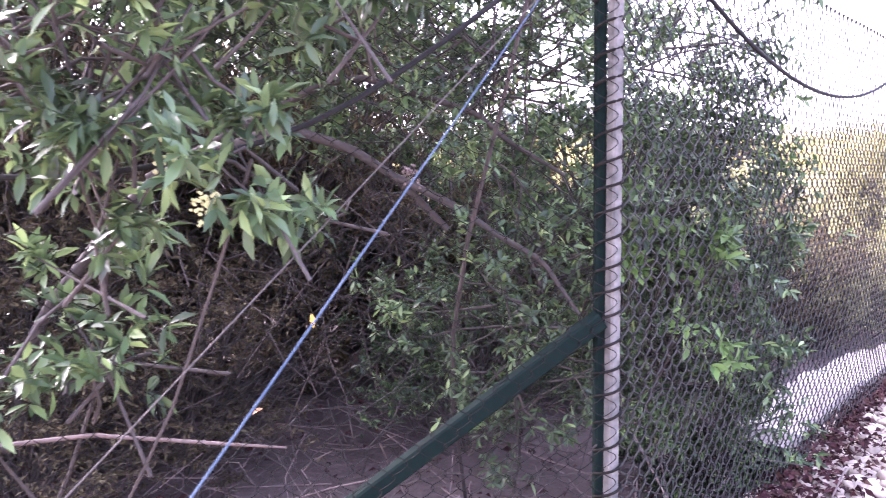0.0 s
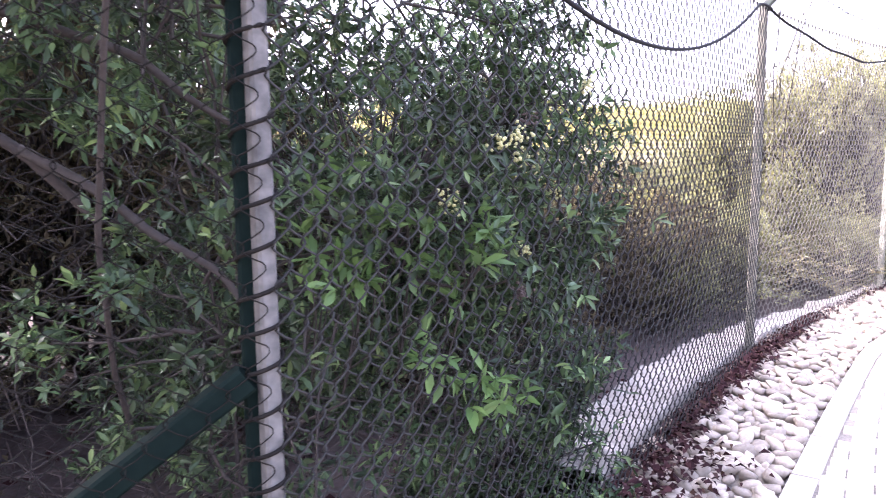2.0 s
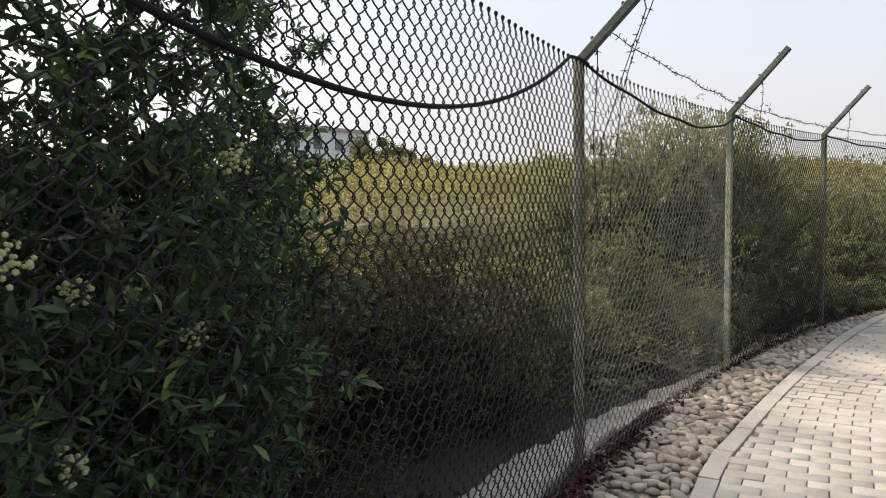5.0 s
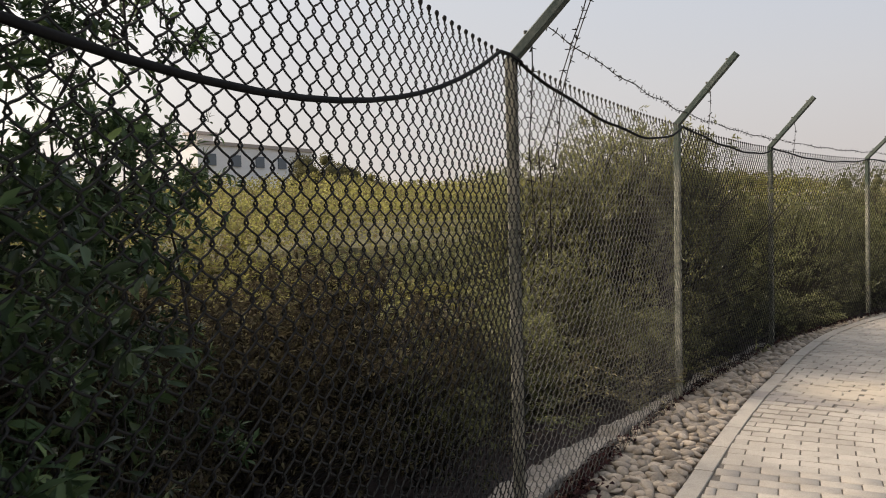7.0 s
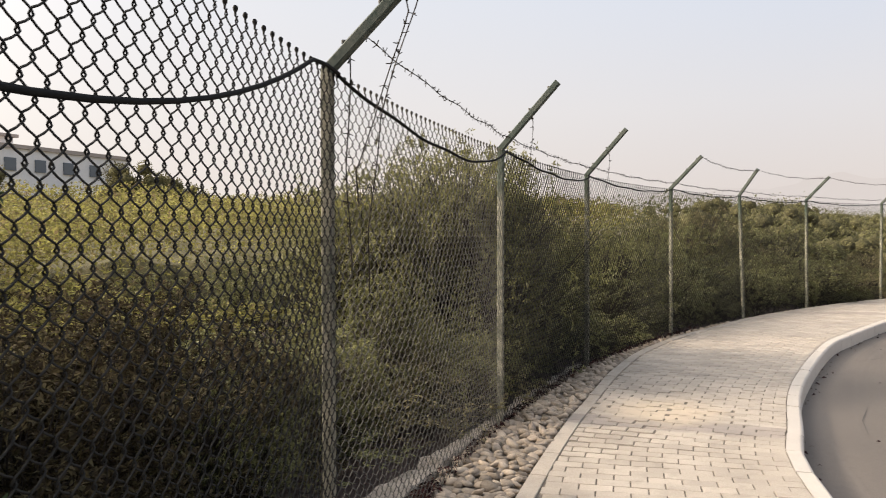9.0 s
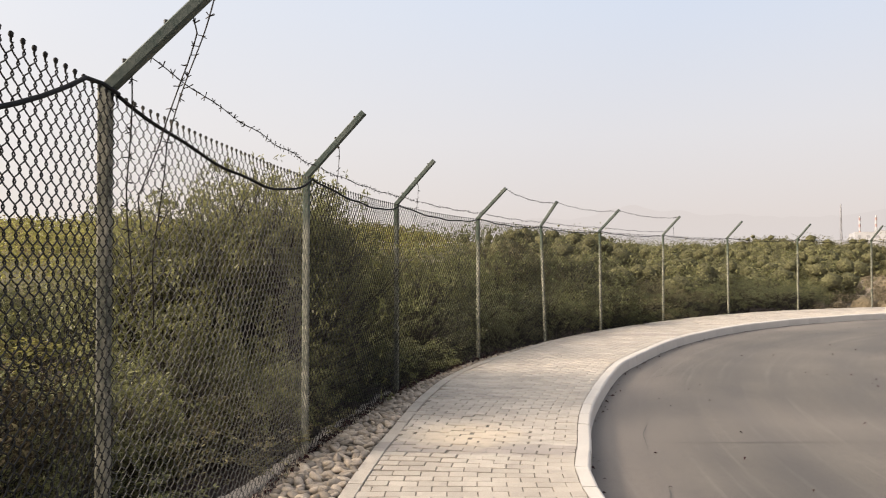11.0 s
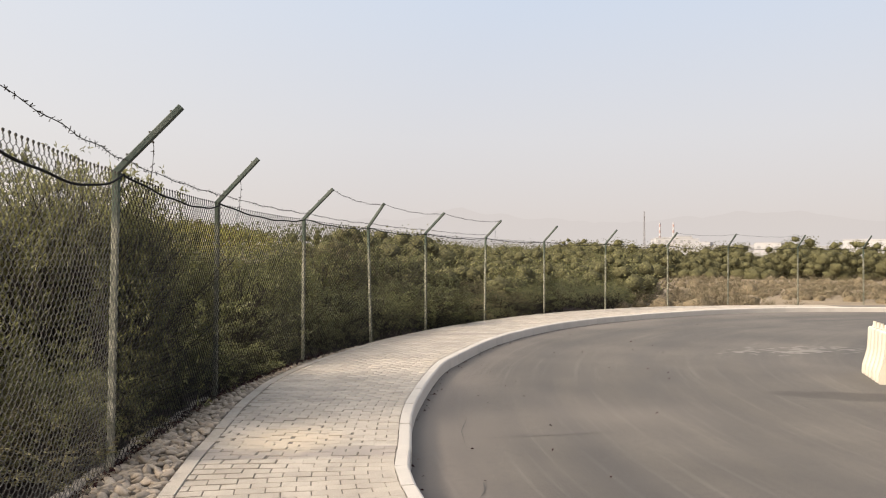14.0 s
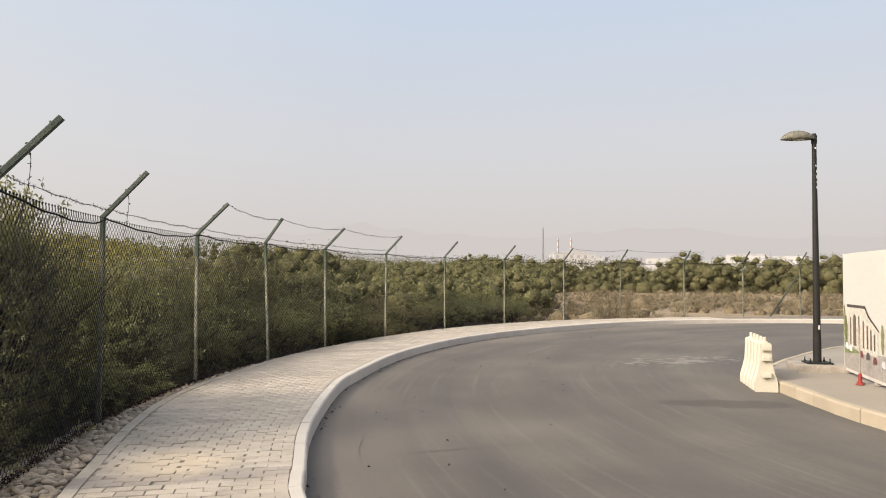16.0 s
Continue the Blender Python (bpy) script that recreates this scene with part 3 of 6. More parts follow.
def cobbles():
    q, t, e = c_edge
    spots = []
    s = 0.3
    row = 0
    while s < e[-1] - 0.3:
        i = min(int(s / 0.1), len(q) - 1)
        a, b = STRIP_A[i], STRIP_B[i]
        w = np.linalg.norm(b - a)
        step = 0.060
        m = int(w / step)
        for j in range(m):
            f = (j + 0.5 + (0.25 if row % 2 else -0.2)) / max(m, 1)
            p = a + (b - a) * np.clip(f + rng.normal(0, 0.018), 0.045 / max(w, 0.1), 0.97)
            jit = rng.normal(0, 0.014)
            spots.append((p[0] + t[i][0] * jit, p[1] + t[i][1] * jit, math.atan2(t[i][1], t[i][0])))
        s += 0.079
        row += 1
    near = sorted(spots, key=lambda p: abs(p[1] - 5.4) + 0.3 * abs(p[0] - 3.8))
    Vs, Fs, off = [], [], 0
    for n, (x, y, ang) in enumerate(near):
        size = np.array((rng.uniform(0.038, 0.066), rng.uniform(0.028, 0.043), rng.uniform(0.019, 0.032))) * rng.choice((0.75, 0.9, 1.0, 1.1))
        m = Matrix.LocRotScale((x, y, -0.006 + rng.normal(0, 0.006)), Euler((rng.normal(0, 0.3), rng.normal(0, 0.3), ang + rng.normal(1.2, 0.7))), size)
        me = STONES[n % 10]
        if n < 300:
            ob = new("stone", me)
            ob.parent = cobble_strip
            ob.matrix_basis = m
        else:
            co = np.empty(len(me.vertices) * 3, np.float32)
            me.vertices.foreach_get("co", co)
            M = np.array(m)
            Vs.append(co.reshape(-1, 3) @ M[:3, :3].T + M[:3, 3])
            fc = np.empty(len(me.polygons) * 3, np.int32)
            me.loops.foreach_get("vertex_index", fc)
            Fs.append(fc.reshape(-1, 3) + off)
            off += len(me.vertices)
    part("more_stones", smooth(quick_mesh("more_stones", np.concatenate(Vs), np.concatenate(Fs))), M_STONE, cobble_strip, "further river stones of the strip", "stuff")


cobbles()

# ---- chain-link fence ----
TOP, MESH_LOW, PITCH, RISE = 2.2, 0.03, 0.0735, 0.077
POSTS = [(-4.4, -0.2), (-1.65, 0.9)] + FENCE
fence = tagged(new("chain_link_fence"), "tall chain-link fence with green posts, cranked arms and slack barbed wire", "fence")


def post_dirs(i):
    """Along the fence, and towards the road, at post i."""
    p = np.array(POSTS)
    a, b = p[max(i - 1, 0)], p[min(i + 1, len(p) - 1)]
    if i == 2:
        return np.array([0.76, 0.65]), np.array([0.86, -0.51])
    t = (b - a) / np.linalg.norm(b - a)
    return t, np.array([t[1], -t[0]])


def square_tube(bm, a, b, w, side):
    """A square tube from a to b with slightly broken edges."""
    a, b = Vector(a), Vector(b)
    ax = (b - a).normalized()
    u = (Vector(side) - ax * ax.dot(Vector(side))).normalized()
    v = ax.cross(u)
    k, c = w / 2, 0.006
    prof = [(k, k - c), (k - c, k), (-k + c, k), (-k, k - c), (-k, -k + c), (-k + c, -k), (k - c, -k), (k, -k + c)]
    rings = [[bm.verts.new(p + u * x + v * y) for x, y in prof] for p in (a, b)]
    for i in range(8):
        bm.faces.new((rings[0][i], rings[0][(i + 1) % 8], rings[1][(i + 1) % 8], rings[1][i]))
    bm.faces.new(rings[0][::-1]), bm.faces.new(rings[1])


ARM = {}
LEAN = {7: (-0.058, 0.055)}
ARM_TWIST = {4: (0.0, 0.0, 0.045), 5: (0.0, 0.0, 0.045), 7: (-0.09, 0.085, 0.0)}      # arms bent out of line
for i, (x, y) in enumerate(POSTS):
    t, r = post_dirs(i)
    lx, ly = LEAN.get(i, (rng.normal(0, 0.012), rng.normal(0, 0.012)))
    bm = bmesh.new()
    square_tube(bm, (x, y, -0.3), (x + lx, y + ly, TOP), 0.037 if i == 2 else 0.047, (*t, 0))
    post = part("post", bm, M_POST_GREY_SHADED if i == 2 else M_POST if i == 3 else M_POST_WORN, fence, "green painted square steel post, paint worn pale")
    ax, ay, az = ARM_TWIST.get(i, (0.0, 0.0, 0.0))
    tip = (x + lx + r[0] * 0.46 + ax, y + ly + r[1] * 0.46 + ay, TOP + 0.44 + az)
    ARM[i] = (Vector((x + lx, y + ly, TOP)), Vector(tip))
    bm = bmesh.new()
    square_tube(bm, (x + lx - r[0] * 0.012, y + ly - r[1] * 0.012, TOP - 0.02), tip, 0.047, (*t, 0))
    part("arm", bm, M_ARM, post, "dark green cranked steel arm")
    for f in (0.2, 0.55, 0.88):
        c = ARM[i][0].lerp(ARM[i][1], f)
        part("wire_clip", box_bm((0.014, 0.014, 0.014), c + Vector((-r[0] * 0.02, -r[1] * 0.02, 0.023))), M_WIRE, post)

# dark tube added along the corner post in place of its shaded side
bm = bmesh.new()
square_tube(bm, (1.067, 2.030, -0.3), (1.067, 2.030, TOP), 0.032, (0.93, 0.37, 0))
part("end_post", bm, M_BRACE, fence, "dark strip added for the shaded side of the corner post")
turn = np.arange(0, 27.5, 0.07)
wrap = np.stack([1.092 + 0.040 * np.cos(turn * 2 * math.pi), 2.022 + 0.034 * np.sin(turn * 2 * math.pi), 0.04 + turn * 0.077 + 0.006 * np.sin(turn * 1.7)], 1)
part("tie_wire", tube_mesh("tie_wire", [wrap], 0.0044, 5), M_WIRE_BLACK_SHADE, fence, "black lacing wire wound round the corner post")
bm = bmesh.new()
square_tube(bm, (1.07, 2.0, 0.94), (-0.32, 1.57, -0.1), 0.052, (0.37, -0.93, 0))
part("brace", bm, M_BRACE, fence, "dark green diagonal brace tube")
bm = bmesh.new()
square_tube(bm, (37.28, 7.55, 1.7), (36.35, 8.55, -0.1), 0.055, (0, 0, 1))
part("brace", bm, M_ARM, fence, "dark green diagonal brace tube")


def link_panel(a, b, fine, wire):
    """Interlocked zigzag wires between two posts."""
    a, b = np.array(a), np.array(b)
    length = np.linalg.norm(b - a)
    t = (b - a) / length
    r = np.array([t[1], -t[0]])
    cols = max(2, round(length / (PITCH / 2)))
    w = length / cols
    rows = int((TOP - 0.015 - MESH_LOW) / (RISE / 2))
    lock = 0.0042
    i = np.arange(cols)[:, None]
    k = np.arange(rows + 1)[None]
    right = (i + k) % 2 == 1
    along = np.where(right, (i + 1) * w + lock, i * w - lock)
    z = MESH_LOW + k * (RISE / 2) + 0 * i
    deep = np.where(right, 0.0028, -0.0028)
    if fine:
        inward = np.where(right, -1.0, 1.0)
        along, z, deep, inward = (np.repeat(v, 4, axis=1).astype(float) for v in (along, z, deep, inward))
        for m, (dz, pull, side) in enumerate(((-0.0095, 0.0058, 1.0), (-0.0038, 0.0006, 0.6), (0.0038, 0.0006, -0.6), (0.0095, 0.0058, -1.0))):
            z[:, m::4] += dz
            along[:, m::4] += inward[:, m::4] * pull
            deep[:, m::4] *= side
        # each wire sags between its two links
        a3, b3 = slice(3, -1, 4), slice(4, None, 4)
        bits = []
        for v, drop in ((along, 0.0), (z, 0.0018), (deep, 0.0)):
            mid = (v[:, a3] + v[:, b3]) / 2 - drop
            four = v.reshape(len(v), -1, 4)
            bits.append(np.concatenate([np.concatenate([four[:, :-1], mid[:, :, None]], 2).reshape(len(v), -1), four[:, -1]], 1))
        along, z, deep = bits
    # slack: the panel bellies a little
    slack = 0.02 * np.sin(along / length * math.pi) * np.sin(z / TOP * math.pi * 1.5) + 0.004 * np.sin(along * 5 + z * 3)
    z = z - 0.012 * np.sin(along / length * math.pi) * (z / TOP)
    off = 0.036 + deep + slack * np.clip(np.minimum(along, length - along) * 4, 0, 1)
    P = np.stack([a[0] + t[0] * along + r[0] * off, a[1] + t[1] * along + r[1] * off, z], -1)
    V, F = tubes(P, wire, 3)
    # twisted knuckles along the top edge
    kn = np.where((np.arange(cols) + rows) % 2 == 1)[0]
    ks = []
    for c in kn:
        p = P[c, -1]
        up = np.array([0, 0, 1.0])
        side = np.array([*t, 0])
        ks.append([p, p + up * 0.012, p + up * 0.018 + side * 0.002, p + up * 0.025, p + up * 0.030 - side * 0.004])
    V2, F2 = tubes(np.array(ks), np.array([0.0035, 0.004, 0.0075, 0.0085, 0.004])[None], 5)
    return smooth(quick_mesh("chain_link", np.vstack([V, V2]), np.vstack([F, F2 + len(V)])))


for i in range(len(POSTS) - 1):
    # each bay takes the wire tone of its own light, shade included
    part("chain_link", link_panel(POSTS[i], POSTS[i + 1], 0 < i < 5, 0.0015 if i < 2 else 0.0029 if i == 2 else 0.0024 if i == 3 else 0.0031 if i < 8 else 0.0022), M_WIRE_BLACK_SHADE if i < 2 else M_WIRE if i == 3 else M_WIRE_SHADED, fence, "diamond wire netting with twisted top edge")

# slack cable hanging from post to post
SAG = {0: 0.3, 1: 0.80, 2: 0.39, 3: 0.17, 4: 0.10, 5: 0.08}
LOWEST = {3: 0.64, 4: 0.64}
for i in range(len(POSTS) - 1):
    A, B = ARM[i][0], ARM[i + 1][0]
    t, r = post_dirs(i)
    n = 25
    f = np.linspace(0, 1, n)
    low = LOWEST.get(i, 0.5)
    g = np.where(f < low, f / low * 0.5, 0.5 + (f - low) / (1 - low) * 0.5)
    sag = SAG.get(i, rng.uniform(0.05, 0.10)) * 4 * g * (1 - g)
    P = np.stack([A.x + (B.x - A.x) * f + r[0] * 0.05, A.y + (B.y - A.y) * f + r[1] * 0.05, TOP - 0.03 - sag + 0.006 * np.sin(f * 23 + i)], 1)
    if i == 2:
        P[:, 2] = np.minimum(1.736 + 0.115 * (f * 4.138 - 1.87) ** 2, TOP - 0.02)
    part("cable", tube_mesh("cable", [P], 0.0082, 6), M_CABLE, fence, "slack black cable")


def barbed(path, name="barbed_wire"):
    """A strand with four-point barbs along a path of points."""
    p = np.array(path, float)
    s = np.r_[0, np.cumsum(np.linalg.norm(np.diff(p, axis=0), axis=1))]
    e = np.arange(0, s[-1], 0.02)
    q = np.stack([np.interp(e, s, p[:, k]) for k in range(3)], 1)
    q = q + 0.006 * np.stack([np.sin(e * 9), np.cos(e * 7 + 1), np.sin(e * 8 + 2)], 1)
    V, F = tubes([q], 0.0031, 4)
    barbs = []
    for k in range(3, len(q) - 1, 5):
        for _ in range(4):
            d = rng.normal(0, 1, 3)
            d /= np.linalg.norm(d)
            barbs.append([q[k] - d * 0.004, q[k] + d * 0.023])
    Vb, Fb = tubes(np.array(barbs), 0.0025, 3)
    return part(name, quick_mesh(name, np.vstack([V, Vb]), np.vstack([F, Fb + len(V)])), M_BARB, fence, "rusty barbed wire strand")


def hang(a, b, sag, n=14):
    f = np.linspace(0, 1, n)[:, None]
    q = np.array(a) * (1 - f) + np.array(b) * f
    q[:, 2] -= sag * 4 * (f * (1 - f))[:, 0]
    return q


for i in range(3, len(POSTS) - 1):
    a0, a1 = ARM[i][0].lerp(ARM[i][1], 0.32 if i == 3 else 0.15), ARM[i + 1][0].lerp(ARM[i + 1][1], 0.15)
    if i < 9:
        barbed(hang(a0, a1, 0.025))
    b0, b1 = ARM[i][1], ARM[i + 1][1]
    if i in (6, 7, 8, 12, 13):
        barbed(hang(b0 - Vector((0, 0, 0.02)), b1 - Vector((0, 0, 0.02)), 0.07))
B0, B1 = ARM[3]
tb, rb = post_dirs(3)
along = Vector((*tb, 0))
# loose loops on the second post
barbed([B0.lerp(B1, 0.72), B0.lerp(B1, 0.72) + along * 0.06 - Vector((0, 0, 0.08)), B0.lerp(B1, 0.5) + along * 0.20 - Vector((0, 0, 0.12)), B0.lerp(B1, 0.3) + along * 0.22 - Vector((0, 0, 0.32)),
        B0.lerp(B1, 0.18) + along * 0.10 - Vector((0, 0, 0.50)), B0.lerp(B1, 0.12) + along * 0.24 - Vector((0, 0, 0.62))])
barbed([B0.lerp(B1, 0.95), B0.lerp(B1, 0.6) + along * 0.24 - Vector((0, 0, 0.06)), B0.lerp(B1, 0.35) + along * 0.22 - Vector((0, 0, 0.34)), B0.lerp(B1, 0.2) + along * 0.27 - Vector((0, 0, 0.75)), B0.lerp(B1, 0.12) + along * 0.36 - Vector((0, 0, 1.05))])
barbed([B0.lerp(B1, 0.22), B0.lerp(B1, 0.16) + along * 0.05 - Vector((0, 0, 0.20)), B0.lerp(B1, 0.14) + along * 0.06 - Vector((0, 0, 0.46)), B0.lerp(B1, 0.14) + along * 0.10 - Vector((0, 0, 0.95))])
for i in (4, 5, 9):
    a, b = ARM[i]
    t, r = post_dirs(i)
    al = Vector((*t, 0))
    barbed([a.lerp(b, 0.55), a.lerp(b, 0.5) + al * 0.10 - Vector((0, 0, 0.05)), a.lerp(b, 0.45) + al * 0.12 - Vector((0, 0, 0.30)), a.lerp(b, 0.4) + al * 0.10 - Vector((0, 0, 0.42))])

# concrete ground beam just behind the netting
def ground_beam():
    q, t, e = spline(POSTS[2:6], 0.045)
    bm = bmesh.new()
    prev = None
    for p, d in zip(q[40:], t[40:]):
        n = left_of(d)
        top = 0.062 - 0.018 * max(0.0, min(p[1] - 5, 2.2)) + 0.03 * noise.noise(Vector((p[0] * 1.7, p[1] * 1.7, 0))) + 0.04 * noise.noise(Vector((p[0] * 9, p[1] * 9, 1)))
        wide = 0.40 - 0.28 * min(max((p[1] - 5.4) / 2.2, 0.0), 1.0)
        jag = lambda: 0.010 * noise.noise(Vector((p[0] * 11, p[1] * 14, len(bm.verts) % 6)))
        ring = [bm.verts.new((p[0] + n[0] * (o + jag()), p[1] + n[1] * o, z + (jag() if z > 0 else 0))) for o, z in ((0.035, -0.3), (0.036, top - 0.012), (0.044, top), (0.036 + wide * 0.4, top + jag()), (0.036 + wide * (0.85 + 0.12 * noise.noise(Vector((p[0] * 2.5, p[1] * 2.5, 2)))), top - 0.012), (0.036 + wide, -0.3))]
        if prev:
            for a, b, c, dd in zip(prev, prev[1:], ring[1:], ring):
                bm.faces.new((a, dd, c, b))
        prev = ring
    return tagged(part("ground_beam", bm, M_BEAM), "rough pale concrete ground beam behind the fence", "concrete beam", kind="structure")


ground_beam()

# cords tied to the corner post
def cord(name, a, b, radius, mat, label, category, sag=0.01):
    return tagged(part(name, tube_mesh(name, [hang(a, b, sag, 30)], radius, 5), mat), label, category)


cord("rope", (1.09, 1.95, 2.12), (0.22, -0.96, 0.0), 0.0015, M_ROPE, "pale blue nylon rope tied slanting from the corner post", "rope")
cord("twine", (1.14, 2.0, 2.12), (-0.42, 0.10, 0.02), 0.0017, M_TWINE, "thin grey twine tied slanting from the corner post", "twine")

# ---- foliage ----
def leaves(base, axis, size, aspect=0.32, fold=0.25, droop=0.15, gen=rng):
    """Folded leaf blades: base (n,3), axis (n,3) unit, size (n,)."""
    n = len(base)
    ref = gen.normal(0, 1, (n, 3))
    ref[:, 2] = np.abs(ref[:, 2]) + 0.8
    b = np.cross(axis, ref)
    b /= np.linalg.norm(b, axis=1, keepdims=True) + 1e-9
    nn = np.cross(b, axis)
    L = size[:, None]
    mid = base + axis * L * 0.5
    tip = base + axis * L - nn * L * droop
    lift = nn * L * aspect * fold
    lef, rig = mid + b * L * aspect * 0.5 + lift, mid - b * L * aspect * 0.5 + lift
    V = np.stack([base, rig, tip, lef], 1).reshape(-1, 3)
    return V, np.arange(4 * n).reshape(-1, 4)


def fine_leaves(base, axis, size, aspect=0.30, fold=0.22, droop=0.18, gen=rng):
    """Lance-shaped leaves with a folded midrib, twelve corners' worth of outline each."""
    n = len(base)
    ref = gen.normal(0, 1, (n, 3))
    ref[:, 2] = np.abs(ref[:, 2]) + 0.8
    b = np.cross(axis, ref)
    b /= np.linalg.norm(b, axis=1, keepdims=True) + 1e-9
    nn = np.cross(b, axis)
    L = size[:, None]
    half = L * aspect * 0.5
    at = lambda f, s, w: base + axis * L * f - nn * L * droop * f * f + b * half * s * w + nn * half * fold * abs(s) * w * 2
    V = np.stack([at(0, 0, 0), at(0.28, 1, 0.72), at(0.28, 0, 0), at(0.28, -1, 0.72), at(0.6, 1, 1.0), at(0.6, 0, 0), at(0.6, -1, 1.0), at(1.0, 0, 0)], 1).reshape(-1, 3)
    tri = np.array([(0, 2, 1), (0, 3, 2), (1, 2, 5), (1, 5, 4), (2, 3, 6), (2, 6, 5), (4, 5, 7), (5, 6, 7)])
    return V, (np.arange(n)[:, None, None] * 8 + tri[None]).reshape(-1, 3)


def unit(v):
    return v / (np.linalg.norm(v, axis=-1, keepdims=True) + 1e-9)


def rosettes(centres, outward, per, size, gen, make=leaves):
    """Whorls of leaves at twig ends."""
    c = np.repeat(centres, per, axis=0)
    o = np.repeat(unit(outward + gen.normal(0, 0.5, outward.shape)), per, axis=0)
    axis = unit(o * gen.uniform(0.05, 0.9, (len(c), 1)) + unit(gen.normal(0, 1, c.shape)))
    c = c + o * gen.uniform(-0.35, 0.25, (len(c), 1)) * size
    return make(c, axis, size * gen.uniform(0.6, 1.25, len(c)), gen=gen)


def blob_points(blobs, count, gen, shell=0.55):
    """Points in ellipsoids (cx, cy, cz, rx, ry, rz, weight), more of them near the skin, with an uneven outline; and the way out at each."""
    w = np.array([b[6] for b in blobs], float)
    pick = gen.choice(len(blobs), count, p=w / w.sum())
    B = np.array(blobs)[pick]
    d = unit(gen.normal(0, 1, (count, 3)))
    rad = gen.uniform(0, 1, count) ** (1 / 3)
    rad = np.where(gen.uniform(0, 1, count) < shell, gen.uniform(0.82, 1.08, count), rad)
    ph = pick * 1.7
    rad = rad * (1 + 0.16 * np.sin(d[:, 0] * 5 + ph) * np.cos(d[:, 1] * 4 + ph) + 0.10 * np.sin(d[:, 2] * 7 + 2 * ph))
    return B[:, :3] + d * rad[:, None] * B[:, 3:6], d


def clumped(blobs, clumps, per, gen, spread):
    """Sprays: clump centres on the skin of the blobs, and whorl places gathered round each."""
    c, d = blob_points(blobs, clumps, gen, 0.8)
    keep = c[:, 2] > 0.05
    c, d = c[keep], d[keep]
    wide = spread * gen.uniform(0.5, 1.4, (len(c), 1, 1))
    p = c[:, None] + gen.normal(0, 1, (len(c), per, 3)) * wide * np.array([1.0, 1.0, 0.75]) + d[:, None] * spread * 0.6
    return p.reshape(-1, 3), np.repeat(d, per, axis=0), c, d


def limbs(base, blobs, gen, count, r0):
    """Crooked tapering limbs from a base into the blobs."""
    paths, radii = [], []
    for k in range(count):
        b = blobs[k % len(blobs)]
        end = np.array(b[:3]) + gen.normal(0, 0.45, 3) * np.array(b[3:6])
        f = np.linspace(0, 1, 9)[:, None]
        bend = gen.normal(0, 0.12, 3) * np.linalg.norm(end - base)
        p = np.array(base) * (1 - f) + end * f + np.sin(f * math.pi) * bend + gen.normal(0, 0.02, (9, 3)) * f
        paths.append(p)
        radii.append(np.linspace(r0 * gen.uniform(0.5, 1), 0.004, 9))
    return paths, radii


def tree(name, base, blobs, clumps, per, size, mat, label, category, seed, r0=0.06, limb_count=14, group="", make=leaves, spread=0.075, whorl=8):
    """A tree of limbs, twigs to each spray, and sprays of whorled leaves with gaps between them."""
    gen = np.random.default_rng(seed)
    root = thing(name, base, label, category, group)
    base = np.array(base, float)
    rel = [(b[0] - base[0], b[1] - base[1], b[2] - base[2], *b[3:]) for b in blobs]
    paths, radii = limbs(np.zeros(3) - np.array([0, 0, 0.1]), rel, gen, limb_count, r0)
    part("trunk", tube_mesh("trunk", paths[:1], [radii[0] * 1.4], 7), M_BARK, root, "crooked grey-brown trunk")
    for p, r in zip(paths[1:], radii[1:]):
        part("branch", tube_mesh("branch", [p], [r], 5), M_BARK, root)
    w, o, c, d = clumped(rel, clumps, per, gen, spread)
    V, F = rosettes(w, o + np.array([0, 0, 0.35]), whorl, size, gen, make)
    part("crown", quick_mesh("crown", V, F), mat, root)
    back = c - d * gen.uniform(0.2, 0.5, (len(c), 1)) - np.array([0, 0, 0.12]) + gen.normal(0, 0.06, c.shape)
    tw = np.stack([back, (back + c) / 2 + gen.normal(0, 0.03, c.shape), c + d * 0.03], 1)
    V, F = tubes(tw, np.array([0.006, 0.0045, 0.0025])[None], 4)
    part("twig_mass", quick_mesh("twig_mass", V, F), M_BARK, root, kind="stuff")
    return root


def by_fence(along, back, z, r, rz, w):
    """A blob beside the bay after the corner post: metres along it, metres behind it."""
    return (1.10 + 0.51 * along - 0.86 * back, 2.02 + 0.86 * along + 0.51 * back, z, r * 0.9, r * 0.9, rz * 0.92, w)


# the broad-leaved tree that presses against the netting by the corner post
tree("fence_tree", (0.45, 3.3, -0.2),
     [by_fence(0.3, 0.9, 2.7, 0.95, 0.6, 0.9), by_fence(0.35, 0.8, 1.9, 0.62, 0.5, 0.5), by_fence(0.1, 1.4, 2.3, 0.7, 0.5, 0.4), by_fence(0.95, 0.50, 1.20, 0.55, 0.48, 1.2), by_fence(1.35, 0.42, 0.60, 0.48, 0.50, 1.0), by_fence(1.05, 0.55, 2.05, 0.60, 0.45, 0.26), by_fence(0.45, 0.60, 1.0, 0.50, 0.8, 0.6),
      by_fence(1.55, 0.32, 0.15, 0.40, 0.35, 0.7),
      by_fence(1.50, 0.34, 1.15, 0.42, 0.45, 0.8), by_fence(1.50, 0.36, 1.55, 0.40, 0.30, 0.5), by_fence(1.65, 0.45, 2.10, 0.45, 0.35, 0.16)],
     540, 14, 0.048, M_LEAF, "bushy green broad-leaved tree pressing against the chain-link fence", "tree", 3, 0.012, 2, make=fine_leaves, spread=0.062, whorl=6)
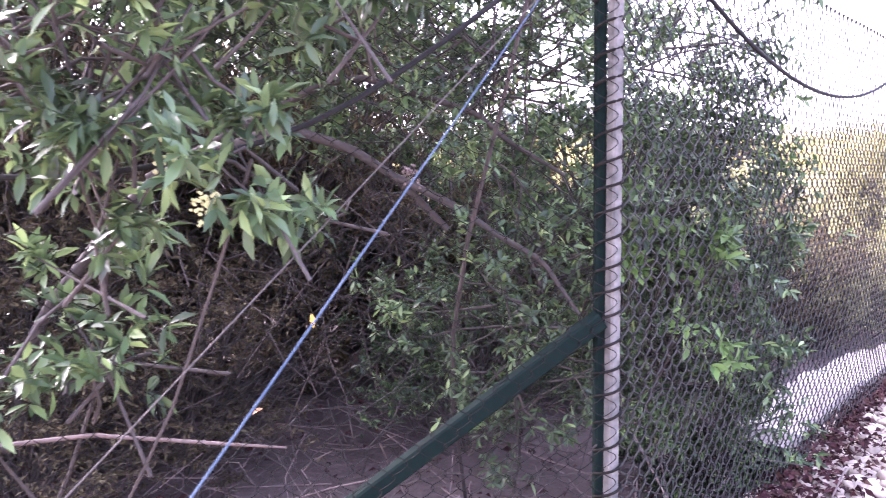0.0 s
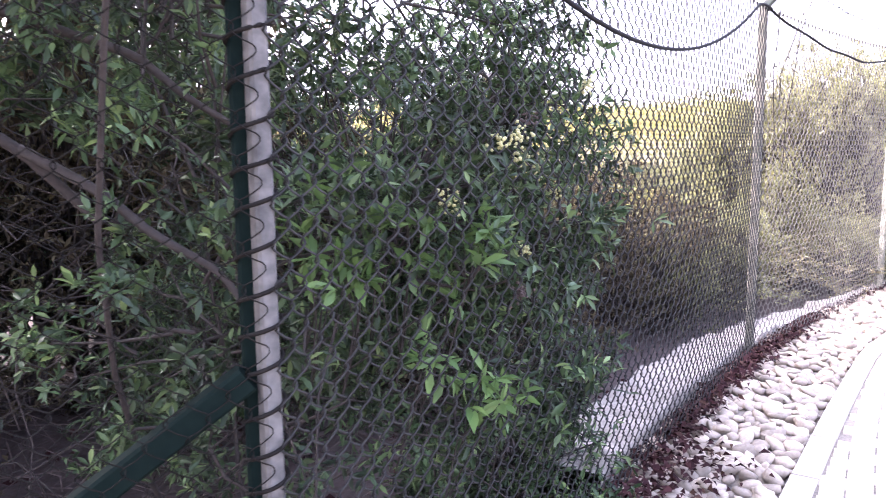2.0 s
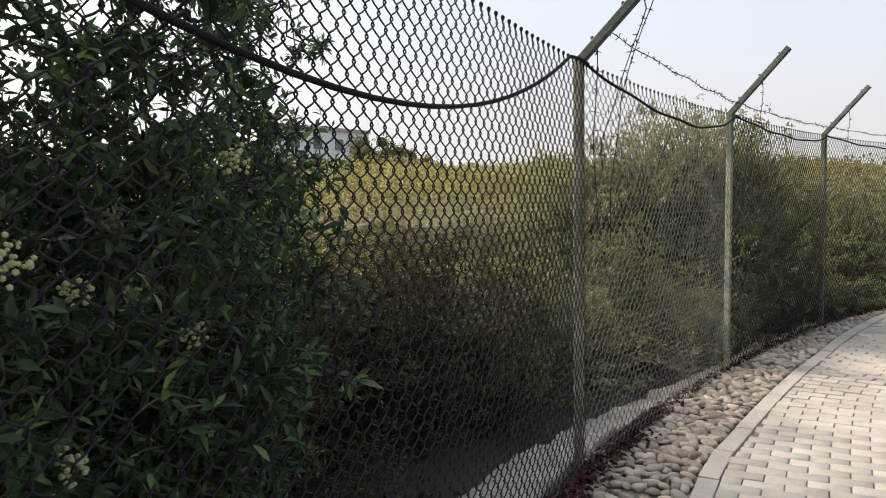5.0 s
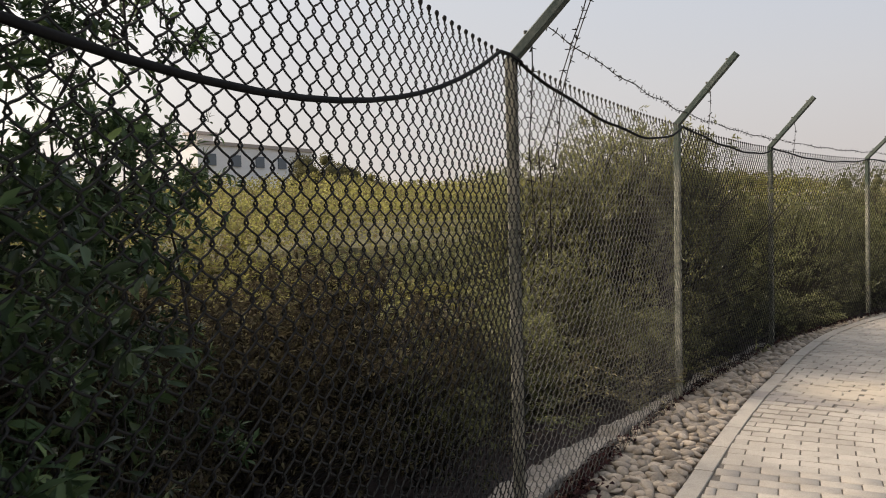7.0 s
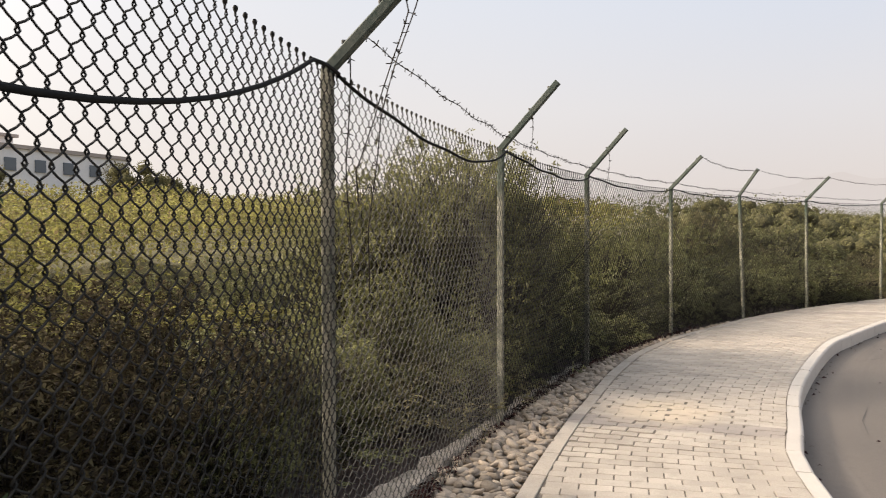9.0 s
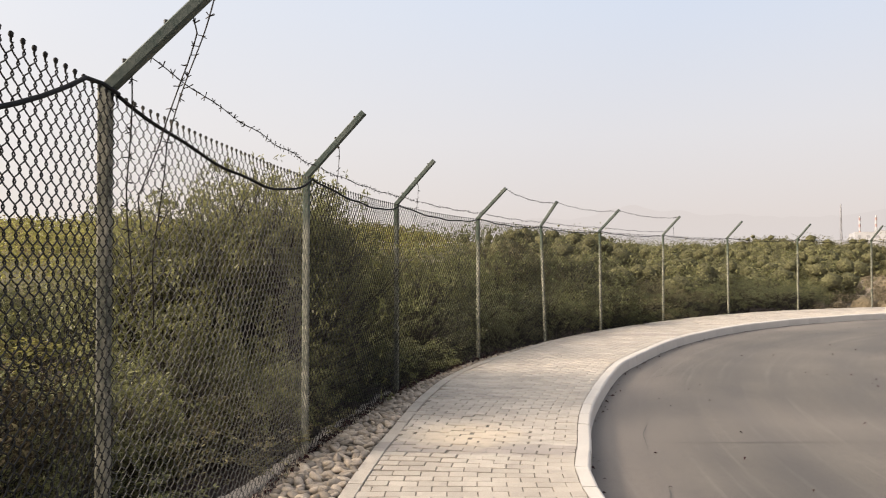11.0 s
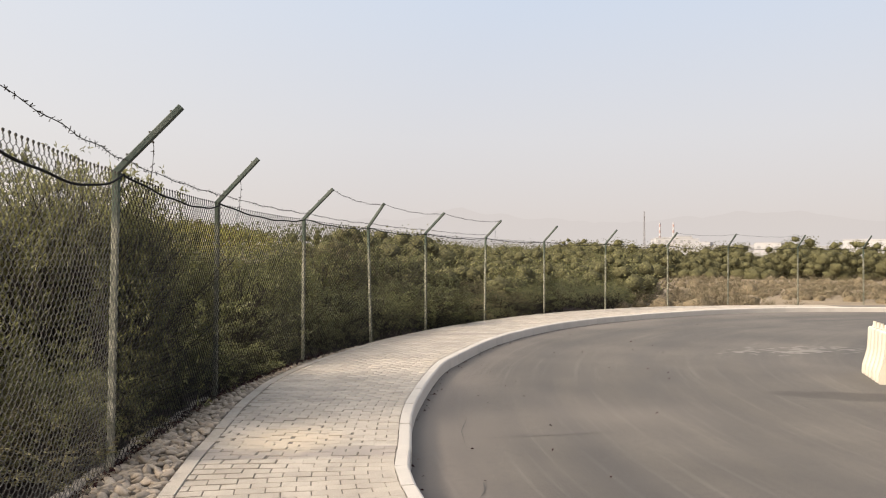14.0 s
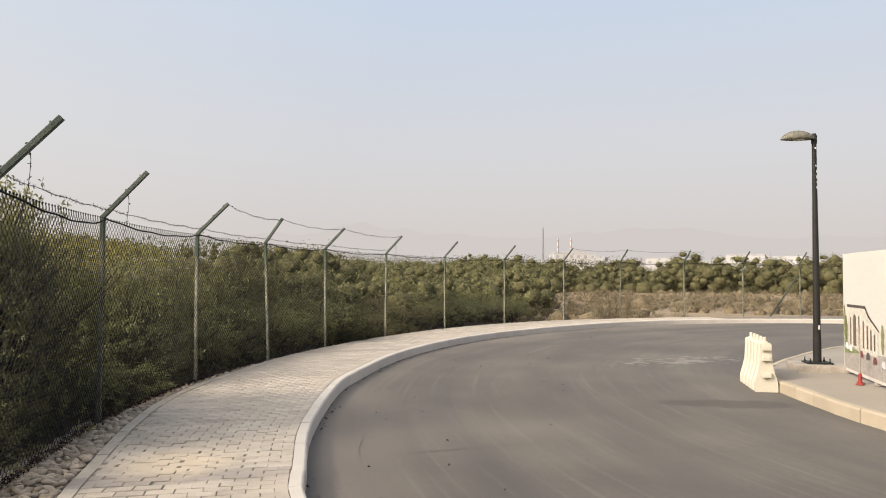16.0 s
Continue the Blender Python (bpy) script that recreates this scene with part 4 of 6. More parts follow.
# a second tree, a little farther along and behind
tree("fence_tree", (0.9, 5.6, -0.2),
     [(1.05, 5.5, 1.05, 0.70, 0.65, 1.0, 1.6), (1.50, 5.45, 1.62, 0.36, 0.34, 0.26, 0.55), (1.25, 5.5, 0.5, 0.65, 0.55, 0.6, 0.9), (0.9, 5.4, 2.55, 0.75, 0.6, 0.40, 0.26), (1.58, 5.45, 2.42, 0.40, 0.34, 0.20, 0.22), (0.4, 5.6, 1.1, 0.8, 0.7, 0.8, 1.0)],
     300, 12, 0.052, M_LEAF, "dark green broad-leaved tree standing a little behind the fence", "tree", 8, 0.03, 8, make=fine_leaves)
tree("fence_tree", (-1.9, 2.9, -0.2),
     [(-0.6, 2.3, 2.45, 0.95, 0.6, 0.5, 1.4), (-1.6, 1.9, 2.25, 0.9, 0.7, 0.55, 0.5), (-0.9, 3.2, 3.0, 1.3, 1.0, 0.7, 1.0), (0.3, 2.5, 2.6, 0.65, 0.5, 0.45, 0.9), (-0.2, 3.6, 2.2, 0.8, 0.6, 0.6, 0.8)],
     300, 10, 0.066, M_LEAF, "grey-trunked tree leaning its dense green crown over the fence", "tree", 4, 0.03, 3)
# a taller tree behind, whose crown shuts out the sky
tree("fence_tree", (-1.4, 5.0, -0.2),
     [(-1.6, 4.6, 3.2, 1.5, 1.2, 0.8, 1.2), (0.1, 4.7, 2.9, 1.1, 1.0, 0.7, 1.0), (-3.2, 3.4, 3.1, 1.4, 1.2, 0.9, 1.0), (-1.5, 5.6, 1.8, 1.6, 1.0, 1.2, 1.2), (-3.2, 4.6, 1.6, 1.4, 1.0, 1.4, 1.0)],
     560, 11, 0.085, M_LEAF, "tall dense dark green tree behind the fence", "tree", 6, 0.05, 4)
# a bough hanging over the netting towards the footway
tree("fence_tree", (-0.85, 1.55, -0.1),
     [(0.12, 1.22, 1.66, 0.36, 0.20, 0.22, 1.3), (-0.15, 1.12, 1.72, 0.30, 0.22, 0.25, 1.0), (0.33, 1.25, 1.42, 0.13, 0.12, 0.12, 0.35), (0.02, 1.2, 1.38, 0.22, 0.14, 0.10, 0.45),
      (-0.18, 1.38, 0.94, 0.15, 0.11, 0.12, 0.40), (-0.36, 1.25, 0.82, 0.12, 0.10, 0.12, 0.3), (-0.2, 1.36, 1.16, 0.14, 0.10, 0.06, 0.2), (0.34, 1.70, 1.28, 0.09, 0.08, 0.08, 0.14), (0.45, 1.55, 1.85, 0.2, 0.15, 0.12, 0.4),
      # last row: unseen foliage added overhead to shade the first bay
      (0.0, 1.45, 2.35, 0.55, 0.4, 0.3, 1.6), (-0.7, 1.1, 2.3, 0.65, 0.55, 0.4, 1.8), (-0.3, 0.5, 2.5, 0.6, 0.5, 0.3, 1.2)],
     125, 7, 0.068, M_LEAF, "leafy bough with cream buds hanging over the fence", "tree", 5, 0.0055, 3, make=fine_leaves, spread=0.05)


def bare_limbs():
    """Grey limbs that cross under the crowns behind the first bay."""
    root = thing("leaning_tree", (-1.6, 2.7, -0.2), "bare grey limbs of a leaning tree under the crowns", "tree")
    for path, r in (([(-1.6, 2.7, -0.25), (-1.35, 2.55, 0.7), (-0.65, 2.42, 1.38), (-0.08, 2.41, 1.56), (0.15, 2.5, 1.48), (0.31, 2.56, 1.37), (0.5, 2.59, 1.17)], 0.022),
                    ([(-0.65, 2.42, 1.38), (0.1, 2.6, 1.78), (0.61, 2.61, 1.61), (0.73, 2.63, 1.5), (0.94, 2.65, 1.37)], 0.013),
                    ([(0.31, 2.56, 1.37), (0.55, 2.5, 1.26), (0.71, 2.43, 1.16), (0.87, 2.43, 1.07), (1.0, 2.42, 0.88)], 0.012)):
        q = np.array(path) - np.array((-1.6, 2.7, -0.2))
        f = np.linspace(0, len(q) - 1, 5 * len(q))
        fine = np.stack([np.interp(f, np.arange(len(q)), q[:, k]) for k in range(3)], 1)
        fine[1:-1] = (fine[:-2] + fine[1:-1] + fine[2:]) / 3
        part("branch", tube_mesh("branch", [fine], [np.linspace(r * 1.3, r * 0.6, len(fine))], 7), M_BARK, root)


bare_limbs()


M_YOUNG = leaf_material("young_leaves", [(0.075, 0.13, 0.04), (0.11, 0.19, 0.055), (0.16, 0.25, 0.075), (0.09, 0.15, 0.05)], 0.4, 0.4, 0.35)


def young_shoot(at, seed, count=5, spread=0.05):
    """A bright shoot pressed against the netting: a thin stem and whorls of young leaves."""
    gen = np.random.default_rng(seed)
    root = thing("young_shoot", at, "bright green young shoot of leaves against the chain-link netting", "shoot", "young shoots")
    c = gen.normal(0, spread, (count, 3))
    V, F = rosettes(c, np.tile(np.array([0.35, -0.6, 0.3]), (count, 1)), 7, 0.078, gen, fine_leaves)
    part("leaves", quick_mesh("leaves", V, F), M_YOUNG, root)
    low = np.array([-0.12, 0.25, -0.45])
    stems = [np.stack([low, low * 0.4 + gen.normal(0, 0.02, 3), p]) for p in c[:3]]
    part("stem", tube_mesh("stem", stems, 0.0028, 4), M_BARK, root)


for k, p in enumerate(((1.20, 2.54, 1.06), (1.12, 2.50, 1.10), (1.10, 2.50, 1.20), (1.36, 2.60, 1.11), (1.50, 2.63, 1.13), (1.43, 2.59, 1.02), (1.28, 2.59, 1.19), (1.36, 2.56, 0.86), (1.50, 2.60, 0.74), (1.62, 2.85, 0.60))):
    young_shoot(p, 300 + k, 4 if k % 2 else 5, 0.04)


def caught_leaf(at, seed, colour, label):
    gen = np.random.default_rng(seed)
    V, F = fine_leaves(np.array([at]), unit(gen.normal(0, 1, (1, 3)) + np.array([0.5, 0, 0.3])), np.array([0.055]), aspect=0.4, gen=gen)
    tagged(part("dead_leaf", quick_mesh("dead_leaf", V, F), material("dry_leaf_" + str(seed), tuple(c * 0.7 for c in colour), colour, 20, 90, 0.7)), label, "leaf")


caught_leaf((0.115, 2.163, 0.856), 4, (0.55, 0.36, 0.07), "yellow dead leaf caught on a twig")
caught_leaf((-0.049, 2.10, 0.591), 5, (0.45, 0.20, 0.09), "orange dead leaf caught on a twig")

M_STICK = material("dry_sticks", (0.055, 0.04, 0.036), (0.15, 0.112, 0.10), 9, 60, 0.9)


WITHERED = [(1.615, 2.986, 0.915), (1.617, 2.989, 0.901), (1.643, 3.034, 1.445), (0.473, 2.14, 1.371)]
GREENISH = [(1.741, 3.258, 1.196), (1.607, 2.973, 1.325), (1.676, 3.09, 1.301)]


def bud_cluster(at, seed, dry=False):
    gen = np.random.default_rng(seed)
    bm = bmesh.new()
    for _ in range(34):
        c = Vector(at) + Vector(gen.normal(0, 1, 3)) * 0.015
        bmesh.ops.create_icosphere(bm, subdivisions=1, radius=gen.uniform(0.0035, 0.0065), matrix=Matrix.Translation(c))
    return tagged(part("flower_cluster", bm, M_STICK if dry else M_FLOWER), "withered pinkish-brown flower cluster on the tree" if dry else "cluster of small cream flower buds on the tree", "flowers", kind="stuff")


for k, p in enumerate(((0.29, 1.14, 1.31), (0.19, 1.17, 1.40), (1.60, 2.76, 1.395), (1.55, 2.72, 1.37), (1.84, 3.2, 1.55), (1.42, 2.6, 1.22), (1.62, 2.9, 1.05), *GREENISH)):
    bud_cluster(p, 50 + k)
for k, p in enumerate(WITHERED):
    bud_cluster(p, 80 + k, True)


def dry_sticks():
    gen = np.random.default_rng(15)
    paths = []
    for _ in range(420):
        p = np.array([gen.uniform(-2.2, 2.0), gen.uniform(2.3, 5.2), GROUND_Z + 0.06 + gen.uniform(0, 0.18)])
        d = unit(np.append(gen.normal(0, 1, 2), gen.normal(0.15, 0.3)))
        L = gen.uniform(0.15, 0.6)
        paths.append([p, p + d * L * 0.5 + gen.normal(0, 0.02, 3), p + d * L])
    V, F = tubes(np.array(paths), gen.uniform(0.0015, 0.005, (len(paths), 1)), 3)
    tagged(part("dry_sticks", quick_mesh("dry_sticks", V, F), M_STICK), "tangle of dry pinkish-grey sticks under the trees", "sticks", kind="stuff")


dry_sticks()


M_TWIG = material("bare_twigs", (0.016, 0.012, 0.010), (0.048, 0.037, 0.032), 9, 60, 0.9)


def twig_tangle():
    """Bare twigs standing crosswise under the crowns."""
    gen = np.random.default_rng(19)
    paths = []
    for _ in range(360):
        p = np.array([gen.uniform(-1.6, 1.2), gen.uniform(2.5, 4.6), gen.uniform(-0.1, 1.5)])
        d = unit(gen.normal(0, 1, 3) * np.array([1.0, 0.8, 0.9]) + np.array([0.2, 0, 0.25]))
        L = gen.uniform(0.25, 0.9)
        paths.append([p, p + d * L * 0.4 + gen.normal(0, 0.03, 3), p + d * L * 0.75 + gen.normal(0, 0.04, 3), p + d * L + gen.normal(0, 0.05, 3)])
    V, F = tubes(np.array(paths), gen.uniform(0.0012, 0.0042, (len(paths), 1)), 3)
    tagged(part("twig_tangle", quick_mesh("twig_tangle", V, F), M_TWIG), "tangle of bare brown twigs under the tree crowns", "twigs", kind="stuff")


twig_tangle()
tagged(part("fallen_branch", tube_mesh("fallen_branch", [np.array([(-0.75, 1.45, 0.62), (-0.35, 1.62, 0.64), (0.0, 1.72, 0.60), (0.18, 1.76, 0.585)])], [np.array([0.007, 0.007, 0.006, 0.003])], 5), M_STICK), "bare grey stick caught in the netting", "stick")

# ---- mangrove thicket outside the fence ----
def mangrove(name, seed, mat, clumps, label, leaf=0.062, height=2.4, radius=1.25, per=9, spread=0.085):
    """A rounded many-stemmed bush: stems, a tangle of twigs, and sprays of small leaves with gaps between."""
    gen = np.random.default_rng(seed)
    blobs = [(0, 0, height * 0.36, radius * 0.7, radius * 0.7, height * 0.36, radius * 0.5)]
    for k in range(26):
        d = unit(gen.normal(0, 1, 3))
        d[2] = abs(d[2]) * 1.2 - 0.3
        r = radius * gen.uniform(0.16, 0.40)
        c = np.array([d[0] * radius * 0.74, d[1] * radius * 0.74, height * 0.42 + d[2] * height * 0.42]) * gen.uniform(0.75, 1.06)
        blobs.append((c[0], c[1], min(max(c[2], 0.22), height * gen.uniform(0.84, 1.03) - r * 0.8), r, r, r * 0.85, r * 1.2))
    root = thing(name, (0, 0, 0), label, "mangrove", "mangrove thicket")
    paths, radii = limbs(np.array([0, 0, -0.1]), blobs, gen, 8, 0.03)
    part("trunk", tube_mesh("trunk", paths[:1], [radii[0] * 1.4], 6), M_BARK, root, "crooked grey-brown trunk")
    for p, r in zip(paths[1:], radii[1:]):
        part("branch", tube_mesh("branch", [p], [r], 4), M_BARK, root)
    w, o, c, d = clumped(blobs, clumps, per, gen, spread)
    V, F = rosettes(w, o + np.array([0, 0, 0.5]), 5, leaf, gen)
    part("crown", quick_mesh("crown", V, F), mat, root)
    # twigs run from the middle of the bush out to each spray
    inner = c * np.array([0.45, 0.45, 0.55])
    mid = c * np.array([0.78, 0.78, 0.80]) + gen.normal(0, 0.05, c.shape)
    V, F = tubes(np.stack([inner, mid, c + d * 0.05], 1), np.array([0.009, 0.006, 0.003])[None], 3)
    part("twig_mass", quick_mesh("twig_mass", V, F), M_BARK, root, kind="stuff")
    return root


OLIVE = "dense olive-green mangrove bush in the thicket behind the fence"
DARK = "dark green mangrove bush close behind the fence"
BROWN = "brownish half-dry mangrove bush in the thicket behind the fence"
GREEN = "dark green small-leaved bush under the trees behind the fence"
SUNNY = "sunlit yellow-green mangrove bush in the thicket behind the fence"
BUSH = {
    "olive": [mangrove("mangrove_bush", 20 + k, M_MANGROVE, 175, OLIVE) for k in range(3)],
    "dark": [mangrove("mangrove_bush", 40 + k, M_THICKET, 215, DARK, 0.050, spread=0.075) for k in range(3)],
    "brown": [mangrove("mangrove_bush", 26, M_BROWNLEAF, 165, BROWN)],
    "withered": [mangrove("withered_bush", 33, M_DARKBUSH, 230, "withered dark brown undergrowth behind the fence, also filling its shaded hollows", 0.06)],
    "green": [mangrove("green_bush", 31, M_LEAF, 200, GREEN, 0.07)],
    "sunny": [mangrove("mangrove_bush", 34, M_SUNLEAF, 160, SUNNY, 0.075, spread=0.10)],
    "tall": [mangrove("mangrove_bush", 35, M_TALL, 330, "tall fine-leaved olive mangrove bush rising above the fence", 0.046, spread=0.075)],
    "straw": [mangrove("dry_bush", 36, M_GRASS, 120, "pale dry bush at the foot of the thicket", 0.07)],
}
EYE = (2.5, 2.3)


def canopy_height(x, y):
    """How high the thicket stands at a place: low by the first bays and to the east, higher between."""
    d, az = np.hypot(x - EYE[0], y - EYE[1]), np.degrees(np.arctan2(y - EYE[1], x - EYE[0]))
    north = np.clip((az - 46) / 18, 0, 1)
    low = np.minimum(1.2 + (d - 4) * 0.066, 1.5 + 0.047 * d)
    mid = np.where(d < 24, 1.55 + 0.045 * d, 1.60 + 0.034 * d)
    far = 1.5 + 0.0225 * d
    east = np.where(d < 24, 1.15 + 0.012 * d, np.where(d < 60, 1.438 + (far - 1.438) * (d - 24) / 36, far))
    e = np.clip((43.5 - az) / 2.5, 0, 1)
    return 0.10 + np.minimum((mid * (1 - e) + east * e) * (1 - north) + low * north, 5.2)


SPOTS = []
for row, (off, gap) in enumerate(((0.95, 0.95), (2.1, 1.3), (3.7, 1.8), (6.2, 2.5))):
    s = 2.9 + row * 0.4
    while s < 25.6 + row * 1.2:
        p, t = at_length(c_fence, min(s, c_fence[2][-1] - 0.1))
        n = left_of(t)
        x, y = p + n * (off + (0.9 if s < 5.6 else 0.0) + rng.uniform(-0.15, 0.45)) + t * rng.uniform(-0.3, 0.3)
        if (y - 2.3) * 24.9 - (x - 2.6) * 13.2 > 0 or s < 20:
            wide = rng.uniform(0.62, 1.0) * (1 + 0.13 * row)
            tall = canopy_height(x, y) * rng.uniform(0.58, 1.16) * (0.72 if row == 0 else 0.88 if row == 1 else 1.0)
            kind = "withered" if row < 2 and s < 4.9 else "sunny" if row > 1 and s < 9 and rng.uniform() < 0.7 else "dark" if row < 2 and 10.5 < s < 18 and rng.uniform() < 0.85 else "brown" if rng.uniform() < 0.16 else "olive"
            if kind == "withered":
                wide, tall = wide * 1.15, rng.uniform(1.35, 1.75)
            SPOTS.append((x, y, wide, tall, kind))
        s += gap * rng.uniform(0.8, 1.2)
# low bushes leaning on the netting
s = 5.0
while s < 25.5:
    p, t = at_length(c_fence, s)
    x, y = p + left_of(t) * (rng.uniform(0.42, 0.7) + (0.5 if s < 7.2 else 0.0))
    SPOTS.append((x, y, rng.uniform(0.32, 0.52), rng.uniform(0.5, 1.2), "dark" if 10.5 < s < 18 and rng.uniform() < 0.8 else "olive"))
    s += rng.uniform(0.65, 1.1)
SPOTS += [(1.55, 5.0, 0.6, 1.4, "withered"), (0.9, 6.4, 0.9, 1.7, "withered"), (1.9, 6.3, 0.75, 1.55, "withered"), (0.3, 5.6, 0.8, 1.6, "withered"), (2.6, 7.0, 0.75, 1.7, "withered"), (0.2, 7.4, 1.0, 1.8, "withered"), (-1.1, 3.3, 0.7, 1.3, "withered"), (-1.9, 3.0, 0.8, 1.6, "withered"), (-1.4, 2.5, 0.5, 1.0, "withered"), (1.5, 7.9, 0.8, 1.3, "brown")]
SPOTS += [(3.75, 7.95, 0.5, 1.3, "olive"), (4.55, 9.0, 0.55, 1.6, "olive"), (5.3, 9.3, 0.45, 1.0, "olive"), (5.9, 10.1, 0.45, 1.7, "olive")]
SPOTS += [(5.6, 9.9, 1.0, 3.3, "tall"), (5.9, 10.2, 1.05, 3.45, "tall"), (5.1, 10.4, 1.05, 3.15, "tall"), (6.4, 11.0, 0.9, 2.95, "tall"), (6.4, 10.5, 1.0, 3.25, "tall"), (4.8, 10.4, 0.9, 2.6, "olive"),
          (9.6, 12.9, 0.9, 2.4, "olive"), (11.6, 14.6, 0.9, 2.45, "olive"), (14.3, 16.6, 1.0, 2.75, "olive"), (15.3, 17.2, 1.1, 2.85, "brown"), (16.0, 18.0, 1.1, 2.7, "olive"),
          (19.2, 15.75, 0.42, 0.62, "straw"), (22.8, 16.3, 0.8, 1.25, "olive"), (24.2, 16.35, 0.85, 1.35, "dark"), (25.2, 16.6, 0.8, 1.3, "dark"), (24.6, 17.6, 1.0, 1.5, "olive"), (25.9, 17.5, 0.8, 1.2, "olive"),
          (26.3, 16.0, 0.8, 1.25, "dark"), (27.4, 16.1, 0.9, 1.3, "olive"), (28.5, 16.4, 0.8, 1.2, "dark"), (27.9, 17.6, 1.0, 1.5, "olive"), (29.7, 17.5, 0.9, 1.25, "olive"), (30.9, 18.6, 1.1, 1.4, "dark"),
          (26.8, 18.8, 1.2, 1.6, "olive"), (29.0, 20.6, 1.4, 1.7, "olive"), (32.0, 22.3, 1.6, 1.9, "dark"), (36.0, 24.6, 1.8, 2.1, "olive"), (41.0, 27.4, 2.0, 2.3, "olive")]
# brown bushes below are added as backing for the dark hollow under the crowns
SPOTS += [(-1.3, 5.2, 1.1, 2.4, "withered"), (0.1, 5.3, 1.0, 2.3, "withered"), (-3.0, 4.0, 1.2, 2.8, "withered"), (-3.4, 1.4, 1.0, 2.6, "green"), (-0.6, 6.6, 1.2, 2.5, "green"), (-2.4, 6.4, 1.4, 3.0, "withered"),
          (-5.0, 3.0, 1.4, 3.0, "green"), (-5.2, 1.2, 1.3, 2.6, "green"), (-4.4, 5.2, 1.5, 3.0, "green"), (-3.0, 8.5, 1.6, 3.2, "green"), (-6.5, 4.0, 1.6, 3.2, "green")]
SPOTS += [(0.35, 3.9, 0.55, 1.3, "green"), (-4.4, 2.0, 1.1, 1.9, "withered"), (-3.9, 3.1, 1.0, 1.7, "withered"), (-2.2, 5.0, 1.0, 2.0, "withered"), (-6.0, 1.6, 1.4, 2.6, "withered"), (-1.5, 5.9, 1.5, 4.4, "withered"),
          (-1.3, 7.0, 1.1, 4.4, "withered"), (-3.3, 5.2, 1.5, 4.4, "withered"), (-4.9, 3.8, 1.5, 4.2, "withered"), (-2.3, 4.2, 0.9, 3.9, "withered")]
for x, y, wide, tall, kind in SPOTS:
    row = BUSH[kind]
    copy_thing(row[int(rng.integers(0, len(row)))], pose(x, y, -0.2, 0, 0, rng.uniform(0, 360)) @ Matrix.Diagonal((wide, wide, tall / 2.4, 1)))
for row in BUSH.values():
    for proto in row:
        for o in (*proto.children_recursive, proto):
            bpy.data.objects.remove(o)


# ---- far mangroves: one sheet of canopy made of leaf clumps ----
def far_canopy():
    gen = np.random.default_rng(11)
    n = 270000
    az = gen.uniform(radians(20), radians(140), n)
    d = np.exp(np.r_[gen.uniform(math.log(8.0), math.log(135), 190000), gen.uniform(math.log(8.0), math.log(30), 80000)])
    x, y = EYE[0] + d * np.cos(az), EYE[1] + d * np.sin(az)
    edge = (y - 2.3) * 24.9 - (x - 2.6) * 13.2 > 0
    fence_d = np.full(n, 99.0)
    for p in c_fence[0][::8]:
        fence_d = np.minimum(fence_d, np.hypot(x - p[0], y - p[1]))
    keep = ~((~edge & (d < 99.5)) | ((fence_d < 5.2) & (d < 60)) | ((x < 3) & (d < 9)))
    x, y, d = x[keep], y[keep], d[keep]
    bump = np.array([noise.noise(Vector((a * 0.20, b * 0.20, 0))) + 0.6 * noise.noise(Vector((a * 0.7, b * 0.7, 3))) for a, b in zip(x, y)])
    h = canopy_height(x, y) - 0.12 + np.where(d > 90, 1.5, np.where(d > 22, 0.85, 0.6)) * bump
    z = h - gen.exponential(0.16, len(x)) * (1 + d / 60)
    z = np.where(gen.uniform(0, 1, len(x)) < 0.2, gen.uniform(-0.05, 1, len(x)) * h, z)
    size = np.minimum(0.036 + 0.0026 * d, 0.24) * gen.uniform(0.6, 1.3, len(x))
    near = d < 55
    north = np.arctan2(y - EYE[1], x - EYE[0]) > radians(55) + 0.12 * bump
    thin = near & ~north & (d < 24)
    near = near | (~north & (d < 97))
    for sel, name, mat, label in ((near & north, "mangrove_canopy", M_SUNLEAF, "sunlit yellow-green mangrove canopy beyond the fence"), (thin, "olive_canopy", M_MANGROVE, "olive-green mangrove canopy beyond the bend of the fence"), (~near, "far_mangroves", M_FARLEAF, "far grey-green mangrove woodland beyond the fence")):
        k = int(sel.sum())
        V, F = leaves(np.c_[x, y, np.maximum(z, -0.2)][sel], unit(gen.normal(0, 1, (k, 3)) + np.array([0, 0, 0.3])), size[sel], aspect=0.6, gen=gen)
        tagged(part(name, quick_mesh(name, V, F), mat), label, "mangroves", kind="stuff")


